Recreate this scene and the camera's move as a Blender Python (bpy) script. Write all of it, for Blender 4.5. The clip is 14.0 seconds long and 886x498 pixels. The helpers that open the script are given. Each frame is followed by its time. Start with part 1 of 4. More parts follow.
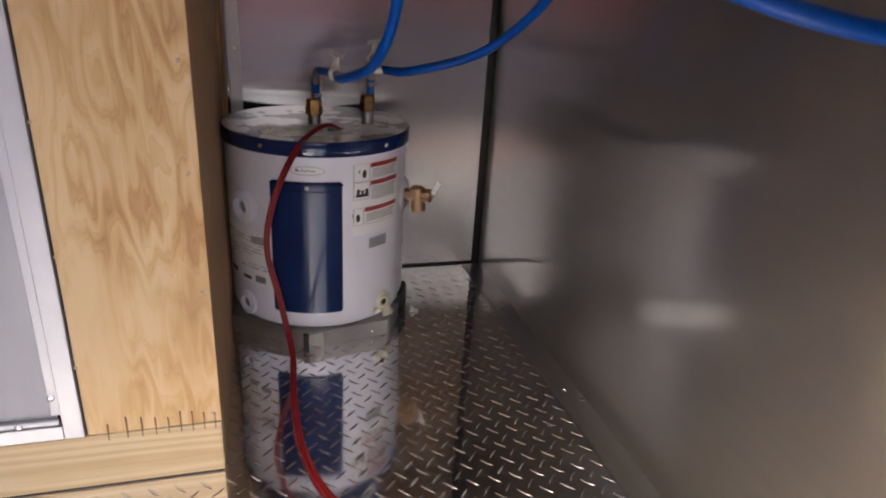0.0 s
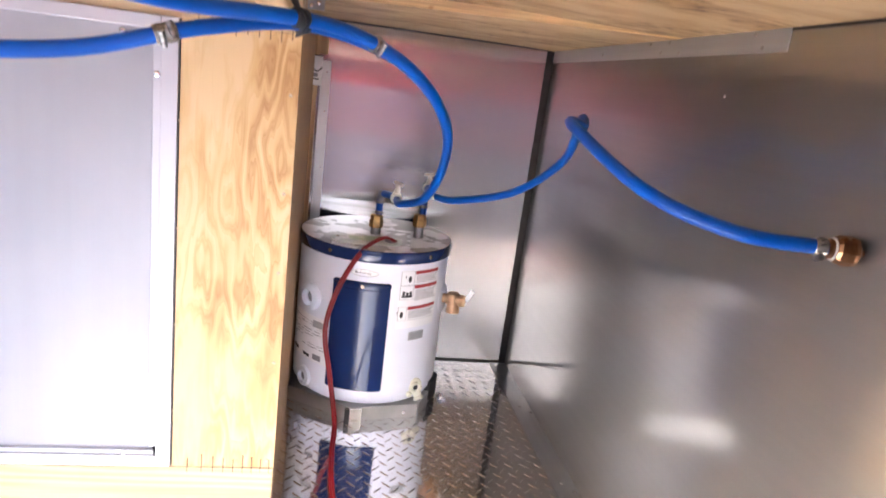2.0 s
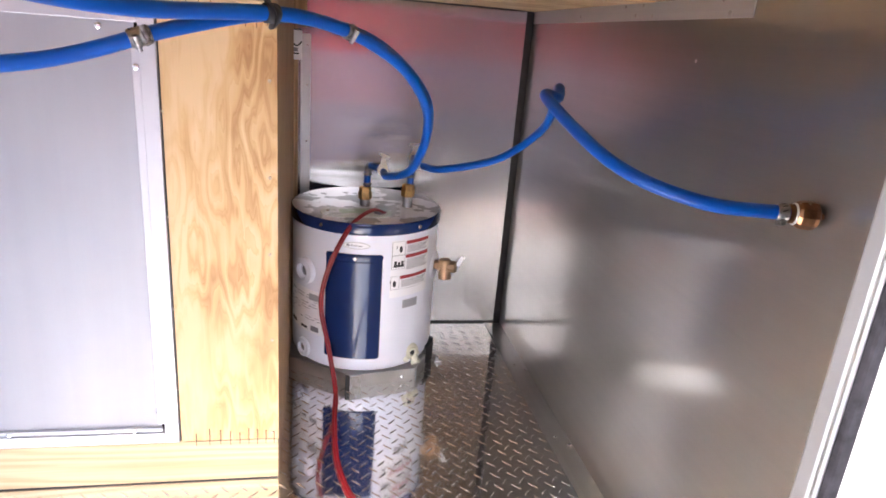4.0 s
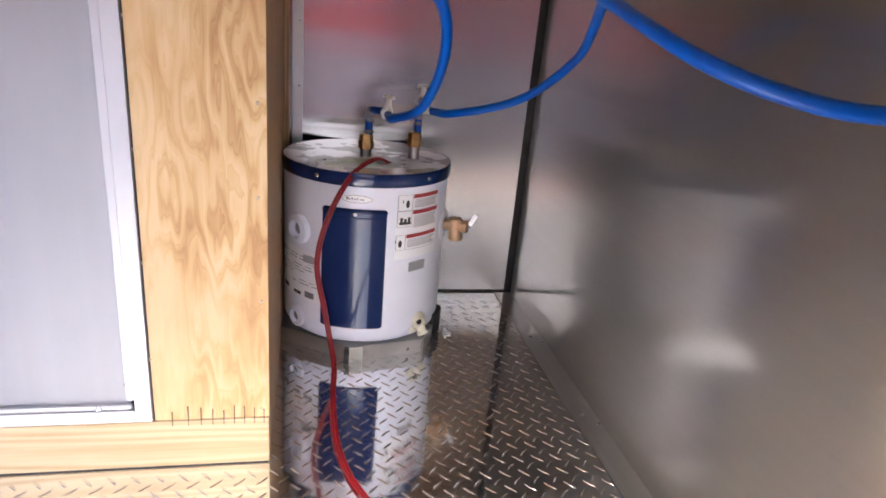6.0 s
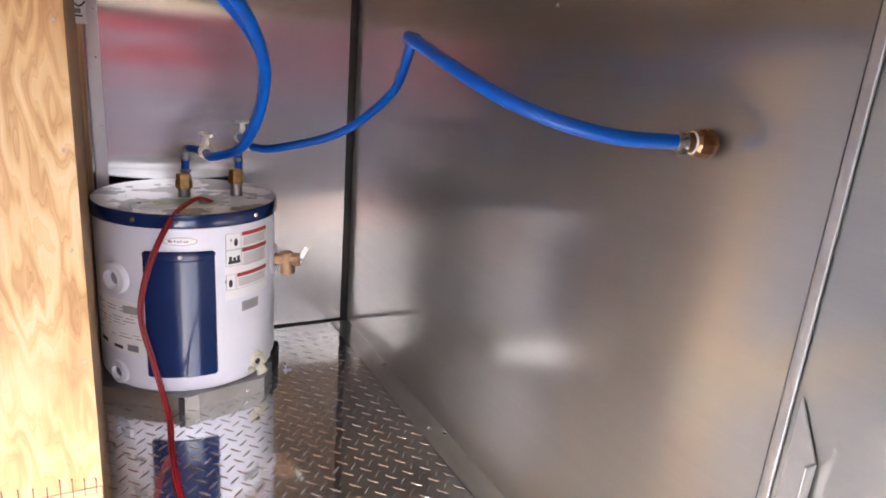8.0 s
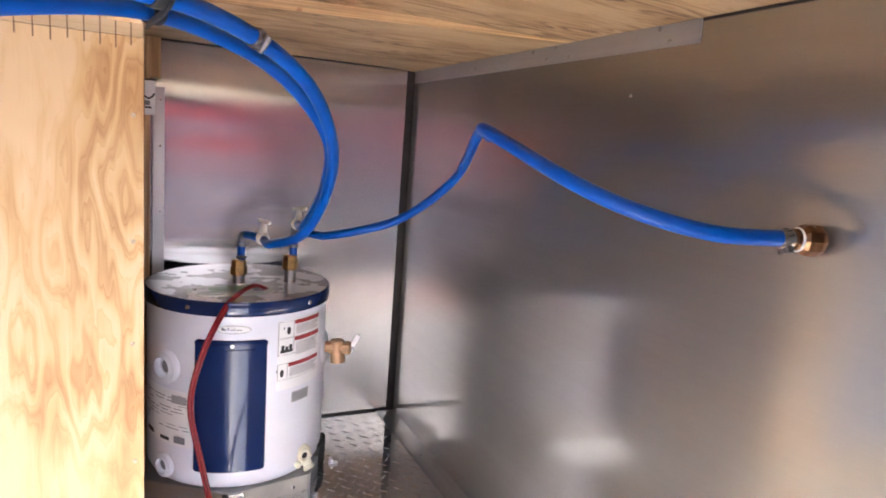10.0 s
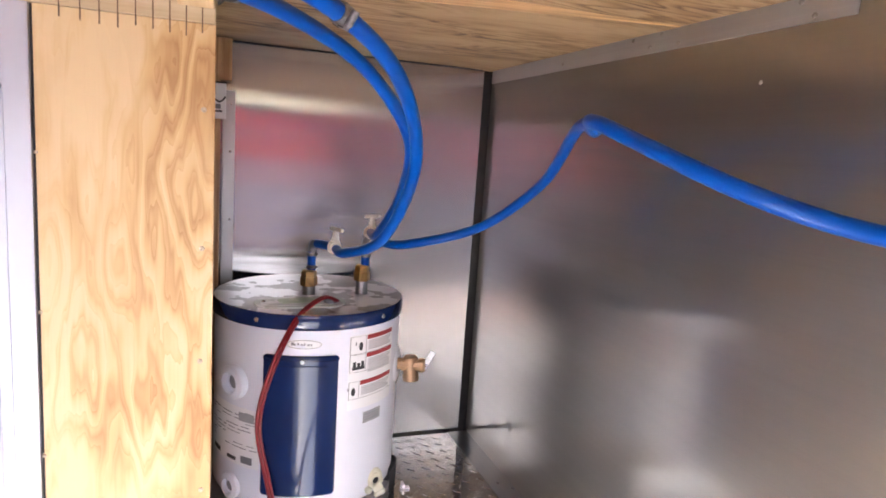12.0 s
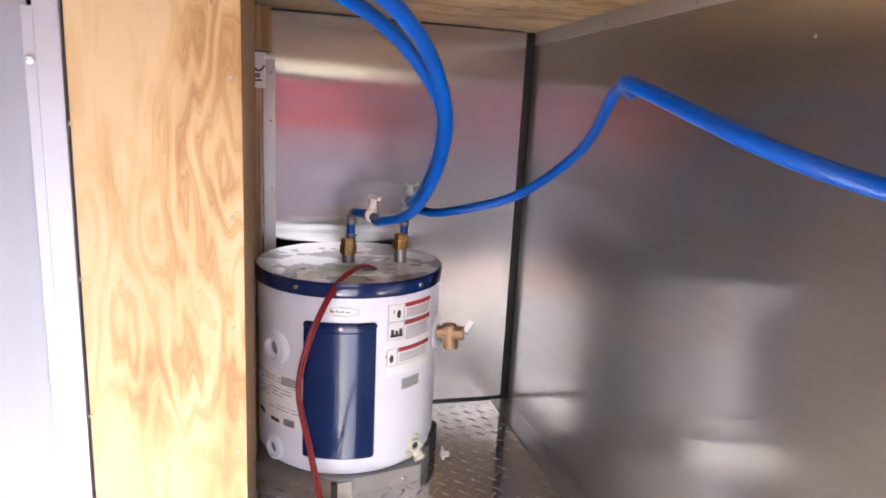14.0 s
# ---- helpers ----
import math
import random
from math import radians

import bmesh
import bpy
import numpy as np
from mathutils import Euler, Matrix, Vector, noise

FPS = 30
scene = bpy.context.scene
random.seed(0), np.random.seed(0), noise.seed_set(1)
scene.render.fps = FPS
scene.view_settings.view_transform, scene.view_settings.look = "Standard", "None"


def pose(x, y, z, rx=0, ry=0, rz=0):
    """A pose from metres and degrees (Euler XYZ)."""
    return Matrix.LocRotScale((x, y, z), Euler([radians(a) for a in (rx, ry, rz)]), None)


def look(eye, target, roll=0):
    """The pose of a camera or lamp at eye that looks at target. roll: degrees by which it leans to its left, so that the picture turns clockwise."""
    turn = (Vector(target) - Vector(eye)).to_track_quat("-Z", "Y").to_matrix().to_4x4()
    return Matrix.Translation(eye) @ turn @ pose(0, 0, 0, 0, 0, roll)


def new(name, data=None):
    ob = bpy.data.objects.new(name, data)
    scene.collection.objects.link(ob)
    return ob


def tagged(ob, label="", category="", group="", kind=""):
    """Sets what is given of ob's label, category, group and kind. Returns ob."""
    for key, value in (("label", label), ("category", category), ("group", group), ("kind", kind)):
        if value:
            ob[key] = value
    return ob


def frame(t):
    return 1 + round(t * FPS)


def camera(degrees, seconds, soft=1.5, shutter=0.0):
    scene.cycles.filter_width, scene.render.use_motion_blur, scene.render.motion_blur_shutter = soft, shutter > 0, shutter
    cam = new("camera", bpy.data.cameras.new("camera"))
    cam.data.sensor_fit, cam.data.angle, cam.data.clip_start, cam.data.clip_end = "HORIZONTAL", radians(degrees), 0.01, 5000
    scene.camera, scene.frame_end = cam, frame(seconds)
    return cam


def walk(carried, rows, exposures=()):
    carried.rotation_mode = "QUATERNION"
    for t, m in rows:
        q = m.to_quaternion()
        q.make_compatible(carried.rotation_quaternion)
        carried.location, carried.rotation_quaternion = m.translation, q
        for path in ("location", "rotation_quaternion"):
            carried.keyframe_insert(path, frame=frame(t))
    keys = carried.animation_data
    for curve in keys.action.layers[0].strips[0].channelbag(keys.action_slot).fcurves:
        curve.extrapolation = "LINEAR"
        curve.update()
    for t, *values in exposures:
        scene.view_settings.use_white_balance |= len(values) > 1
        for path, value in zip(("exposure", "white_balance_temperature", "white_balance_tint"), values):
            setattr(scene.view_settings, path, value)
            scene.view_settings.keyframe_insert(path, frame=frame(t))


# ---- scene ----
cam = camera(69.9, 14.0, soft=1.7, shutter=0.5)
PATH = [
    (0, (0.042, 0.25, 0.696), (0.575, 2.023, -0.062), 3.7),
    (0.5, (0.049, 0.186, 0.726), (0.669, 1.969, 0.066), 3.6),
    (1, (0.08, 0.136, 0.744), (0.719, 1.949, 0.193), 4.2),
    (1.5, (0.068, 0.014, 0.748), (0.498, 1.894, 0.218), 6.2),
    (2, (0.025, 0.014, 0.802), (0.391, 1.918, 0.311), 7.4),
    (2.5, (0.033, -0.014, 0.862), (0.386, 1.883, 0.333), 5.3),
    (3, (0.041, -0.017, 0.86), (0.417, 1.86, 0.282), 4.1),
    (5.5, (0.032, 0.072, 0.768), (0.417, 1.922, 0.111), 5.6),
    (6, (0.027, 0.145, 0.73), (0.437, 1.982, 0.053), 5.2),
    (6.5, (-0.001, 0.204, 0.709), (0.506, 2.021, 0.043), 6.7),
    (7, (0.003, 0.173, 0.712), (0.679, 1.946, 0.079), 5.2),
    (7.5, (-0.023, 0.128, 0.725), (0.824, 1.84, 0.131), 5.1),
    (8, (-0.001, 0.116, 0.745), (0.924, 1.799, 0.188), 4.7),
    (10.5, (-0.034, 0.194, 0.753), (0.764, 2.004, 0.456), 4.5),
    (11, (-0.032, 0.201, 0.754), (0.703, 2.037, 0.454), 4.1),
    (11.5, (-0.017, 0.23, 0.743), (0.673, 2.084, 0.45), 3.8),
    (12, (-0.032, 0.29, 0.73), (0.642, 2.149, 0.429), 3.9),
    (12.5, (-0.028, 0.302, 0.729), (0.612, 2.171, 0.419), 4.0),
    (13, (-0.022, 0.302, 0.727), (0.573, 2.18, 0.381), 5.8),
    (13.5, (-0.021, 0.299, 0.718), (0.532, 2.182, 0.329), 7.0),
    (14, (0.0, 0.293, 0.731), (0.514, 2.181, 0.319), 3.0),
]
EXPOSURES = [(t, stops + 0.15, 6400 if t < 0.3 else 6100, 10) for t, stops in ((0, 1.75), (0.5, 2.3), (1, 2.92), (1.5, 3.55), (2, 3.34), (2.5, 3.18), (3, 3.14), (5.5, 2.9), (6, 2.72), (6.5, 2.54), (7, 2.65), (8, 3.0), (10.5, 3.18), (12.5, 3.23), (14, 3.25))]
walk(cam, [(t, look(eye, target, roll)) for t, eye, target, roll in PATH], EXPOSURES)

# ---- light: open daylight from the hatch behind the camera ----
world = bpy.data.worlds.new("world")
scene.world = world
world.use_nodes = True
wn = world.node_tree.nodes
sky = wn.new("ShaderNodeTexSky")
sky.sky_type, sky.sun_disc = "NISHITA", False
SUN_UP, SUN_ROUND = 41, 219
sky.sun_elevation, sky.sun_rotation = radians(SUN_UP), radians(SUN_ROUND)
sky.air_density, sky.dust_density, sky.ozone_density = 1.0, 5.0, 1.0
world.node_tree.links.new(sky.outputs[0], wn["Background"].inputs[0])
wn["Background"].inputs[1].default_value = 0.15
sun = new("sun", bpy.data.lights.new("sun", "SUN"))
sun.data.energy, sun.data.angle, sun.data.color = 0.3, radians(40), (1.0, 0.97, 0.93)
sun.matrix_world = pose(0, 0, 6, 90 - SUN_UP, 0, 180 - SUN_ROUND)


# ---- materials ----
def material(name, colour, rough=0.5, metal=0.0, vary=0.12, scale=12.0, bump=0.0, bump_scale=60.0, stretch=(1, 1, 1),
             stain=None, stain_scale=3.0, stain_at=(0.55, 0.75), coat=0.0, rough_vary=0.0, gloss=0.5):
    """A principled material with noise in colour, gloss and relief at object scale."""
    m = bpy.data.materials.new(name)
    m.use_nodes = True
    n, l = m.node_tree.nodes, m.node_tree.links
    b = n["Principled BSDF"]
    b.inputs["Roughness"].default_value, b.inputs["Metallic"].default_value = rough, metal
    b.inputs["Specular IOR Level"].default_value = gloss
    b.inputs["Coat Weight"].default_value, b.inputs["Coat Roughness"].default_value = coat, max(0.03, rough * 0.9)
    tc = n.new("ShaderNodeTexCoord")
    mp = n.new("ShaderNodeMapping")
    mp.inputs["Scale"].default_value = stretch
    l.new(tc.outputs["Object"], mp.inputs[0])
    big = n.new("ShaderNodeTexNoise")
    big.inputs["Scale"].default_value, big.inputs["Detail"].default_value = scale, 6
    l.new(mp.outputs[0], big.inputs["Vector"])
    ramp = n.new("ShaderNodeValToRGB")
    ramp.color_ramp.elements[0].position, ramp.color_ramp.elements[1].position = 0.3, 0.7
    ramp.color_ramp.elements[0].color = (*[c * (1 - vary) for c in colour], 1)
    ramp.color_ramp.elements[1].color = (*[min(1, c * (1 + vary)) for c in colour], 1)
    l.new(big.outputs["Fac"], ramp.inputs[0])
    out = ramp.outputs[0]
    if stain:
        sn = n.new("ShaderNodeTexNoise")
        sn.inputs["Scale"].default_value, sn.inputs["Detail"].default_value = stain_scale, 5
        l.new(tc.outputs["Object"], sn.inputs["Vector"])
        sr = n.new("ShaderNodeMapRange")
        sr.inputs["From Min"].default_value, sr.inputs["From Max"].default_value = stain_at
        l.new(sn.outputs["Fac"], sr.inputs[0])
        mx = n.new("ShaderNodeMix")
        mx.data_type = "RGBA"
        mx.inputs["B"].default_value = (*stain, 1)
        l.new(sr.outputs[0], mx.inputs["Factor"])
        l.new(out, mx.inputs["A"])
        out = mx.outputs["Result"]
    l.new(out, b.inputs["Base Color"])
    if rough_vary:
        rr = n.new("ShaderNodeMapRange")
        rr.inputs["To Min"].default_value, rr.inputs["To Max"].default_value = rough - rough_vary, rough + rough_vary
        l.new(big.outputs["Fac"], rr.inputs[0])
        l.new(rr.outputs[0], b.inputs["Roughness"])
    if bump:
        fine = n.new("ShaderNodeTexNoise")
        fine.inputs["Scale"].default_value, fine.inputs["Detail"].default_value = bump_scale, 4
        l.new(mp.outputs[0], fine.inputs["Vector"])
        bp = n.new("ShaderNodeBump")
        bp.inputs["Strength"].default_value, bp.inputs["Distance"].default_value = bump, 0.002
        l.new(fine.outputs["Fac"], bp.inputs["Height"])
        l.new(bp.outputs[0], b.inputs["Normal"])
    return m


def brushed(name, colour, rough, along, aniso=0.5, wave=0.25, wave_scale=2.5, haze=0.0, haze_rough=0.45, metal=1.0, streak=1.0, hairline=0.0):
    """Brushed sheet metal: fine streaks along one axis and a slow buckle in the sheet; hairline is the sideways tilt of its grain."""
    m = material(name, colour, rough, metal, vary=0.04, scale=5)
    n, l = m.node_tree.nodes, m.node_tree.links
    b = n["Principled BSDF"]
    tc = n.new("ShaderNodeTexCoord")
    mp = n.new("ShaderNodeMapping")
    mp.inputs["Scale"].default_value = [3 if a == along else 620 for a in "xyz"]
    l.new(tc.outputs["Object"], mp.inputs[0])
    st = n.new("ShaderNodeTexNoise")
    st.inputs["Scale"].default_value, st.inputs["Detail"].default_value = 1.0, 3
    l.new(mp.outputs[0], st.inputs["Vector"])
    rr = n.new("ShaderNodeMapRange")
    rr.inputs["To Min"].default_value, rr.inputs["To Max"].default_value = rough * 0.7, rough * 1.3
    l.new(st.outputs["Fac"], rr.inputs[0])
    l.new(rr.outputs[0], b.inputs["Roughness"])
    hue = n.new("ShaderNodeHueSaturation")
    hv = n.new("ShaderNodeMapRange")
    hv.inputs["To Min"].default_value, hv.inputs["To Max"].default_value = 1 - 0.08 * streak, 1 + 0.08 * streak
    l.new(st.outputs["Fac"], hv.inputs[0])
    bands = n.new("ShaderNodeMapping")
    bands.inputs["Scale"].default_value = [1.2 if a == along else 48 for a in "xyz"]
    l.new(tc.outputs["Object"], bands.inputs[0])
    bd = n.new("ShaderNodeTexNoise")
    bd.inputs["Scale"].default_value, bd.inputs["Detail"].default_value = 1.0, 3
    l.new(bands.outputs[0], bd.inputs["Vector"])
    bv = n.new("ShaderNodeMapRange")
    bv.inputs["From Min"].default_value, bv.inputs["From Max"].default_value = 0.3, 0.7
    bv.inputs["To Min"].default_value, bv.inputs["To Max"].default_value = 1 - 0.045 * streak, 1 + 0.045 * streak
    l.new(bd.outputs["Fac"], bv.inputs[0])
    both = n.new("ShaderNodeMath")
    both.operation = "MULTIPLY"
    l.new(hv.outputs[0], both.inputs[0])
    l.new(bv.outputs[0], both.inputs[1])
    l.new(both.outputs[0], hue.inputs["Value"])
    l.new(b.inputs["Base Color"].links[0].from_socket, hue.inputs["Color"])
    l.new(hue.outputs[0], b.inputs["Base Color"])
    bw = n.new("ShaderNodeMapping")
    bw.inputs["Scale"].default_value = [0.5 if a == along else 3.0 for a in "xyz"]
    l.new(tc.outputs["Object"], bw.inputs[0])
    slow = n.new("ShaderNodeTexNoise")
    slow.inputs["Scale"].default_value, slow.inputs["Detail"].default_value = wave_scale, 1
    l.new(bw.outputs[0], slow.inputs["Vector"])
    b1 = n.new("ShaderNodeBump")
    b1.inputs["Strength"].default_value, b1.inputs["Distance"].default_value = wave, 0.02
    l.new(slow.outputs["Fac"], b1.inputs["Height"])
    b2 = n.new("ShaderNodeBump")
    b2.inputs["Strength"].default_value, b2.inputs["Distance"].default_value = 0.06 * streak, 0.0006
    l.new(st.outputs["Fac"], b2.inputs["Height"])
    l.new(b1.outputs[0], b2.inputs["Normal"])
    relief = b2.outputs[0]
    if hairline:
        grains = []
        for shift in (0.0, 7.3):
            at = n.new("ShaderNodeMapping")
            at.inputs["Location"].default_value = (shift, shift, shift)
            l.new(tc.outputs["Object"], at.inputs[0])
            grain = n.new("ShaderNodeTexWhiteNoise")
            l.new(at.outputs[0], grain.inputs["Vector"])
            grains.append(grain.outputs["Value"])
        tilt = n.new("ShaderNodeMath")
        tilt.operation = "SUBTRACT"
        l.new(grains[0], tilt.inputs[0])
        l.new(grains[1], tilt.inputs[1])
        lean = n.new("ShaderNodeVectorMath")
        lean.operation = "SCALE"
        lean.inputs[0].default_value = [hairline if a == along else 0.0 for a in "xyz"]
        l.new(tilt.outputs[0], lean.inputs["Scale"])
        added = n.new("ShaderNodeVectorMath")
        l.new(relief, added.inputs[0])
        l.new(lean.outputs[0], added.inputs[1])
        unit = n.new("ShaderNodeVectorMath")
        unit.operation = "NORMALIZE"
        l.new(added.outputs[0], unit.inputs[0])
        relief = unit.outputs[0]
    l.new(relief, b.inputs["Normal"])
    b.inputs["Anisotropic"].default_value = aniso
    tg = n.new("ShaderNodeTangent")
    tg.direction_type = "UV_MAP"
    l.new(tg.outputs[0], b.inputs["Tangent"])
    if haze:
        dull = n.new("ShaderNodeBsdfPrincipled")
        dull.inputs["Metallic"].default_value, dull.inputs["Roughness"].default_value = 1.0, haze_rough
        l.new(b.inputs["Base Color"].links[0].from_socket, dull.inputs["Base Color"])
        l.new(b1.outputs[0], dull.inputs["Normal"])
        dull.inputs["Anisotropic"].default_value = aniso
        l.new(tg.outputs[0], dull.inputs["Tangent"])
        mix = n.new("ShaderNodeMixShader")
        mix.inputs[0].default_value = haze
        l.new(b.outputs[0], mix.inputs[1])
        l.new(dull.outputs[0], mix.inputs[2])
        l.new(mix.outputs[0], n["Material Output"].inputs["Surface"])
    return m


def wooden(name, light, dark, along="z", rings=22.0, centre=(0, 0, 0), flat=0.09, rough=0.55, contrast=1.0, warp_by=0.05):
    """Sawn wood: stretched, wandering growth rings, fibres and a few knots."""
    m = bpy.data.materials.new(name)
    m.use_nodes = True
    n, l = m.node_tree.nodes, m.node_tree.links
    b = n["Principled BSDF"]
    tc = n.new("ShaderNodeTexCoord")
    mp = n.new("ShaderNodeMapping")
    mp.vector_type = "TEXTURE"
    mp.inputs["Location"].default_value = centre
    mp.inputs["Scale"].default_value = [1 / flat if a == along else 1 for a in "xyz"]
    l.new(tc.outputs["Object"], mp.inputs[0])
    warp = n.new("ShaderNodeTexNoise")
    warp.inputs["Scale"].default_value, warp.inputs["Detail"].default_value = 9, 3
    l.new(mp.outputs[0], warp.inputs["Vector"])
    add = n.new("ShaderNodeMixRGB")
    add.blend_type = "LINEAR_LIGHT"
    add.inputs["Fac"].default_value = warp_by
    l.new(mp.outputs[0], add.inputs[1])
    l.new(warp.outputs["Color"], add.inputs[2])
    wv = n.new("ShaderNodeTexWave")
    wv.wave_type, wv.rings_direction, wv.wave_profile = "RINGS", "SPHERICAL", "SIN"
    wv.inputs["Scale"].default_value, wv.inputs["Distortion"].default_value = rings, 2.5
    wv.inputs["Detail"].default_value, wv.inputs["Detail Scale"].default_value = 2, 1.5
    l.new(add.outputs[0], wv.inputs["Vector"])
    fm = n.new("ShaderNodeMapping")
    fm.inputs["Scale"].default_value = [6 if a == along else 330 for a in "xyz"]
    l.new(tc.outputs["Object"], fm.inputs[0])
    fb = n.new("ShaderNodeTexNoise")
    fb.inputs["Scale"].default_value, fb.inputs["Detail"].default_value = 1, 3
    l.new(fm.outputs[0], fb.inputs["Vector"])
    mixf = n.new("ShaderNodeMath")
    mixf.operation = "MULTIPLY_ADD"
    l.new(fb.outputs["Fac"], mixf.inputs[0])
    mixf.inputs[1].default_value = 0.55
    half = n.new("ShaderNodeMath")
    half.operation = "MULTIPLY"
    half.inputs[1].default_value = 0.5
    l.new(wv.outputs["Fac"], half.inputs[0])
    l.new(half.outputs[0], mixf.inputs[2])
    ramp = n.new("ShaderNodeValToRGB")
    mid = 0.52
    ramp.color_ramp.elements[0].position, ramp.color_ramp.elements[1].position = mid - 0.32 / contrast, mid + 0.3 / contrast
    ramp.color_ramp.elements[0].color, ramp.color_ramp.elements[1].color = (*dark, 1), (*light, 1)
    l.new(mixf.outputs[0], ramp.inputs[0])
    blot = n.new("ShaderNodeTexNoise")
    blot.inputs["Scale"].default_value, blot.inputs["Detail"].default_value = 4.0, 3
    l.new(tc.outputs["Object"], blot.inputs["Vector"])
    hsv = n.new("ShaderNodeHueSaturation")
    br = n.new("ShaderNodeMapRange")
    br.inputs["To Min"].default_value, br.inputs["To Max"].default_value = 0.82, 1.18
    l.new(blot.outputs["Fac"], br.inputs[0])
    l.new(br.outputs[0], hsv.inputs["Value"])
    l.new(ramp.outputs[0], hsv.inputs["Color"])
    l.new(hsv.outputs[0], b.inputs["Base Color"])
    b.inputs["Roughness"].default_value = rough
    bp = n.new("ShaderNodeBump")
    bp.inputs["Strength"].default_value, bp.inputs["Distance"].default_value = 0.35, 0.001
    l.new(mixf.outputs[0], bp.inputs["Height"])
    l.new(bp.outputs[0], b.inputs["Normal"])
    return m


def veneer(name, pale, mid, deep, along="z", size=7.0, lines=11.0, squeeze=0.24, at=(0, 0, 0), rough=0.55, mark=0.52, lick=5.0, thin=0.0):
    """Rotary-cut plywood: soft contour lines of a slow field, blotches and short fibres."""
    m = bpy.data.materials.new(name)
    m.use_nodes = True
    n, l = m.node_tree.nodes, m.node_tree.links
    b = n["Principled BSDF"]
    tc = n.new("ShaderNodeTexCoord")

    def noise(scale, detail, stretch):
        mp = n.new("ShaderNodeMapping")
        mp.inputs["Location"].default_value = at
        mp.inputs["Scale"].default_value = [stretch if a == along else 1 for a in "xyz"]
        l.new(tc.outputs["Object"], mp.inputs[0])
        t = n.new("ShaderNodeTexNoise")
        t.inputs["Scale"].default_value, t.inputs["Detail"].default_value = scale, detail
        l.new(mp.outputs[0], t.inputs["Vector"])
        return t.outputs["Fac"]

    def sums(op, a, c, d=None):
        q = n.new("ShaderNodeMath")
        q.operation = op
        for k, v in enumerate((a, c, d)):
            if v is None:
                continue
            if isinstance(v, (int, float)):
                q.inputs[k].default_value = v
            else:
                l.new(v, q.inputs[k])
        return q.outputs[0]

    field = noise(size, 2, squeeze)
    flame = noise(30, 2, 0.15)
    jag = noise(75, 2, 0.13)
    phase = sums("MULTIPLY_ADD", field, lines, sums("MULTIPLY_ADD", flame, lick, sums("MULTIPLY", jag, 0.24 * lick)))
    saw = sums("FRACT", phase, 0.0)
    ring = sums("MINIMUM", sums("MULTIPLY", saw, 1.3), sums("MULTIPLY", sums("SUBTRACT", 1.0, saw), 3.0))
    ring = sums("POWER", ring, 1.5)
    fibre = noise(330, 2, 0.02)
    blot = noise(15, 3, 0.30)
    patchy = sums("MINIMUM", sums("MAXIMUM", sums("MULTIPLY_ADD", noise(7, 2, 0.45), 4.0, -1.55), 0.15), 1.0)
    strength = sums("MULTIPLY", ring, patchy)
    if thin:
        edge = sums("POWER", sums("FRACT", sums("MULTIPLY", phase, 2.0), 0.0), 7.0)
        strength = sums("MULTIPLY_ADD", sums("MULTIPLY", edge, patchy), thin, strength)
    fac = sums("ADD", sums("MULTIPLY_ADD", strength, mark, sums("MULTIPLY", fibre, 0.16)), sums("MULTIPLY_ADD", blot, 1.5, -0.70))
    ramp = n.new("ShaderNodeValToRGB")
    e = ramp.color_ramp.elements
    e[0].position, e[0].color = 0.08, (*pale, 1)
    e[1].position, e[1].color = 0.85, (*deep, 1)
    k = e.new(0.40)
    k.color = (*mid, 1)
    l.new(fac, ramp.inputs[0])
    l.new(ramp.outputs[0], b.inputs["Base Color"])
    b.inputs["Roughness"].default_value = rough
    bp = n.new("ShaderNodeBump")
    bp.inputs["Strength"].default_value, bp.inputs["Distance"].default_value = 0.3, 0.0008
    l.new(sums("MULTIPLY_ADD", fibre, 0.7, ring), bp.inputs["Height"])
    l.new(bp.outputs[0], b.inputs["Normal"])
    return m


STEEL_BACK = brushed("brushed_steel_back", (0.55, 0.522, 0.517), 0.13, "x", 1.0, 0.20, wave_scale=2.2, haze=0.24, haze_rough=0.40, streak=0.4, hairline=0.21)
STEEL_SIDE = brushed("brushed_steel_side", (0.465, 0.445, 0.415), 0.11, "y", 0.7, 0.05, haze=0.45, haze_rough=0.44, streak=0.45, hairline=0.045)
STEEL_TRIM = brushed("steel_trim", (0.56, 0.555, 0.55), 0.18, "y", 0.2, 0.05, haze=0.35, haze_rough=0.5)
GALV_STRIP = brushed("galvanised_strip", (0.56, 0.555, 0.56), 0.34, "y", 0.2, 0.05, haze=0.7, haze_rough=0.6)
TREAD = brushed("polished_tread_plate", (0.95, 0.955, 0.965), 0.075, "x", 0.0, 0.03, wave_scale=6.0, haze=0.08, haze_rough=0.42, streak=0.10)
LUG = material("polished_lug", (0.76, 0.755, 0.755), 0.27, 1.0, vary=0.06, scale=40)
ALU = material("aluminium_frame", (0.50, 0.50, 0.525), 0.52, 0.8, vary=0.05, scale=6, bump=0.08, bump_scale=120)
ALU_JAMB = material("hatch_aluminium", (0.52, 0.51, 0.50), 0.44, 1.0, vary=0.06, scale=6, bump=0.08, bump_scale=120)
ALU_SHEET = brushed("aluminium_sheet", (0.335, 0.335, 0.36), 0.52, "z", 0.2, 0.40, wave_scale=2.2, metal=0.4, streak=0.4)
ALU_DULL = material("dull_aluminium", (0.47, 0.465, 0.46), 0.42, 1.0, vary=0.12, scale=20, bump=0.12, bump_scale=80)
# Near-black colour standing in for shade inside gaps; the sealant line uses it too.
DARK_GAP = material("gap_shade_and_sealant", (0.018, 0.015, 0.014), 0.6, vary=0.3, scale=30)
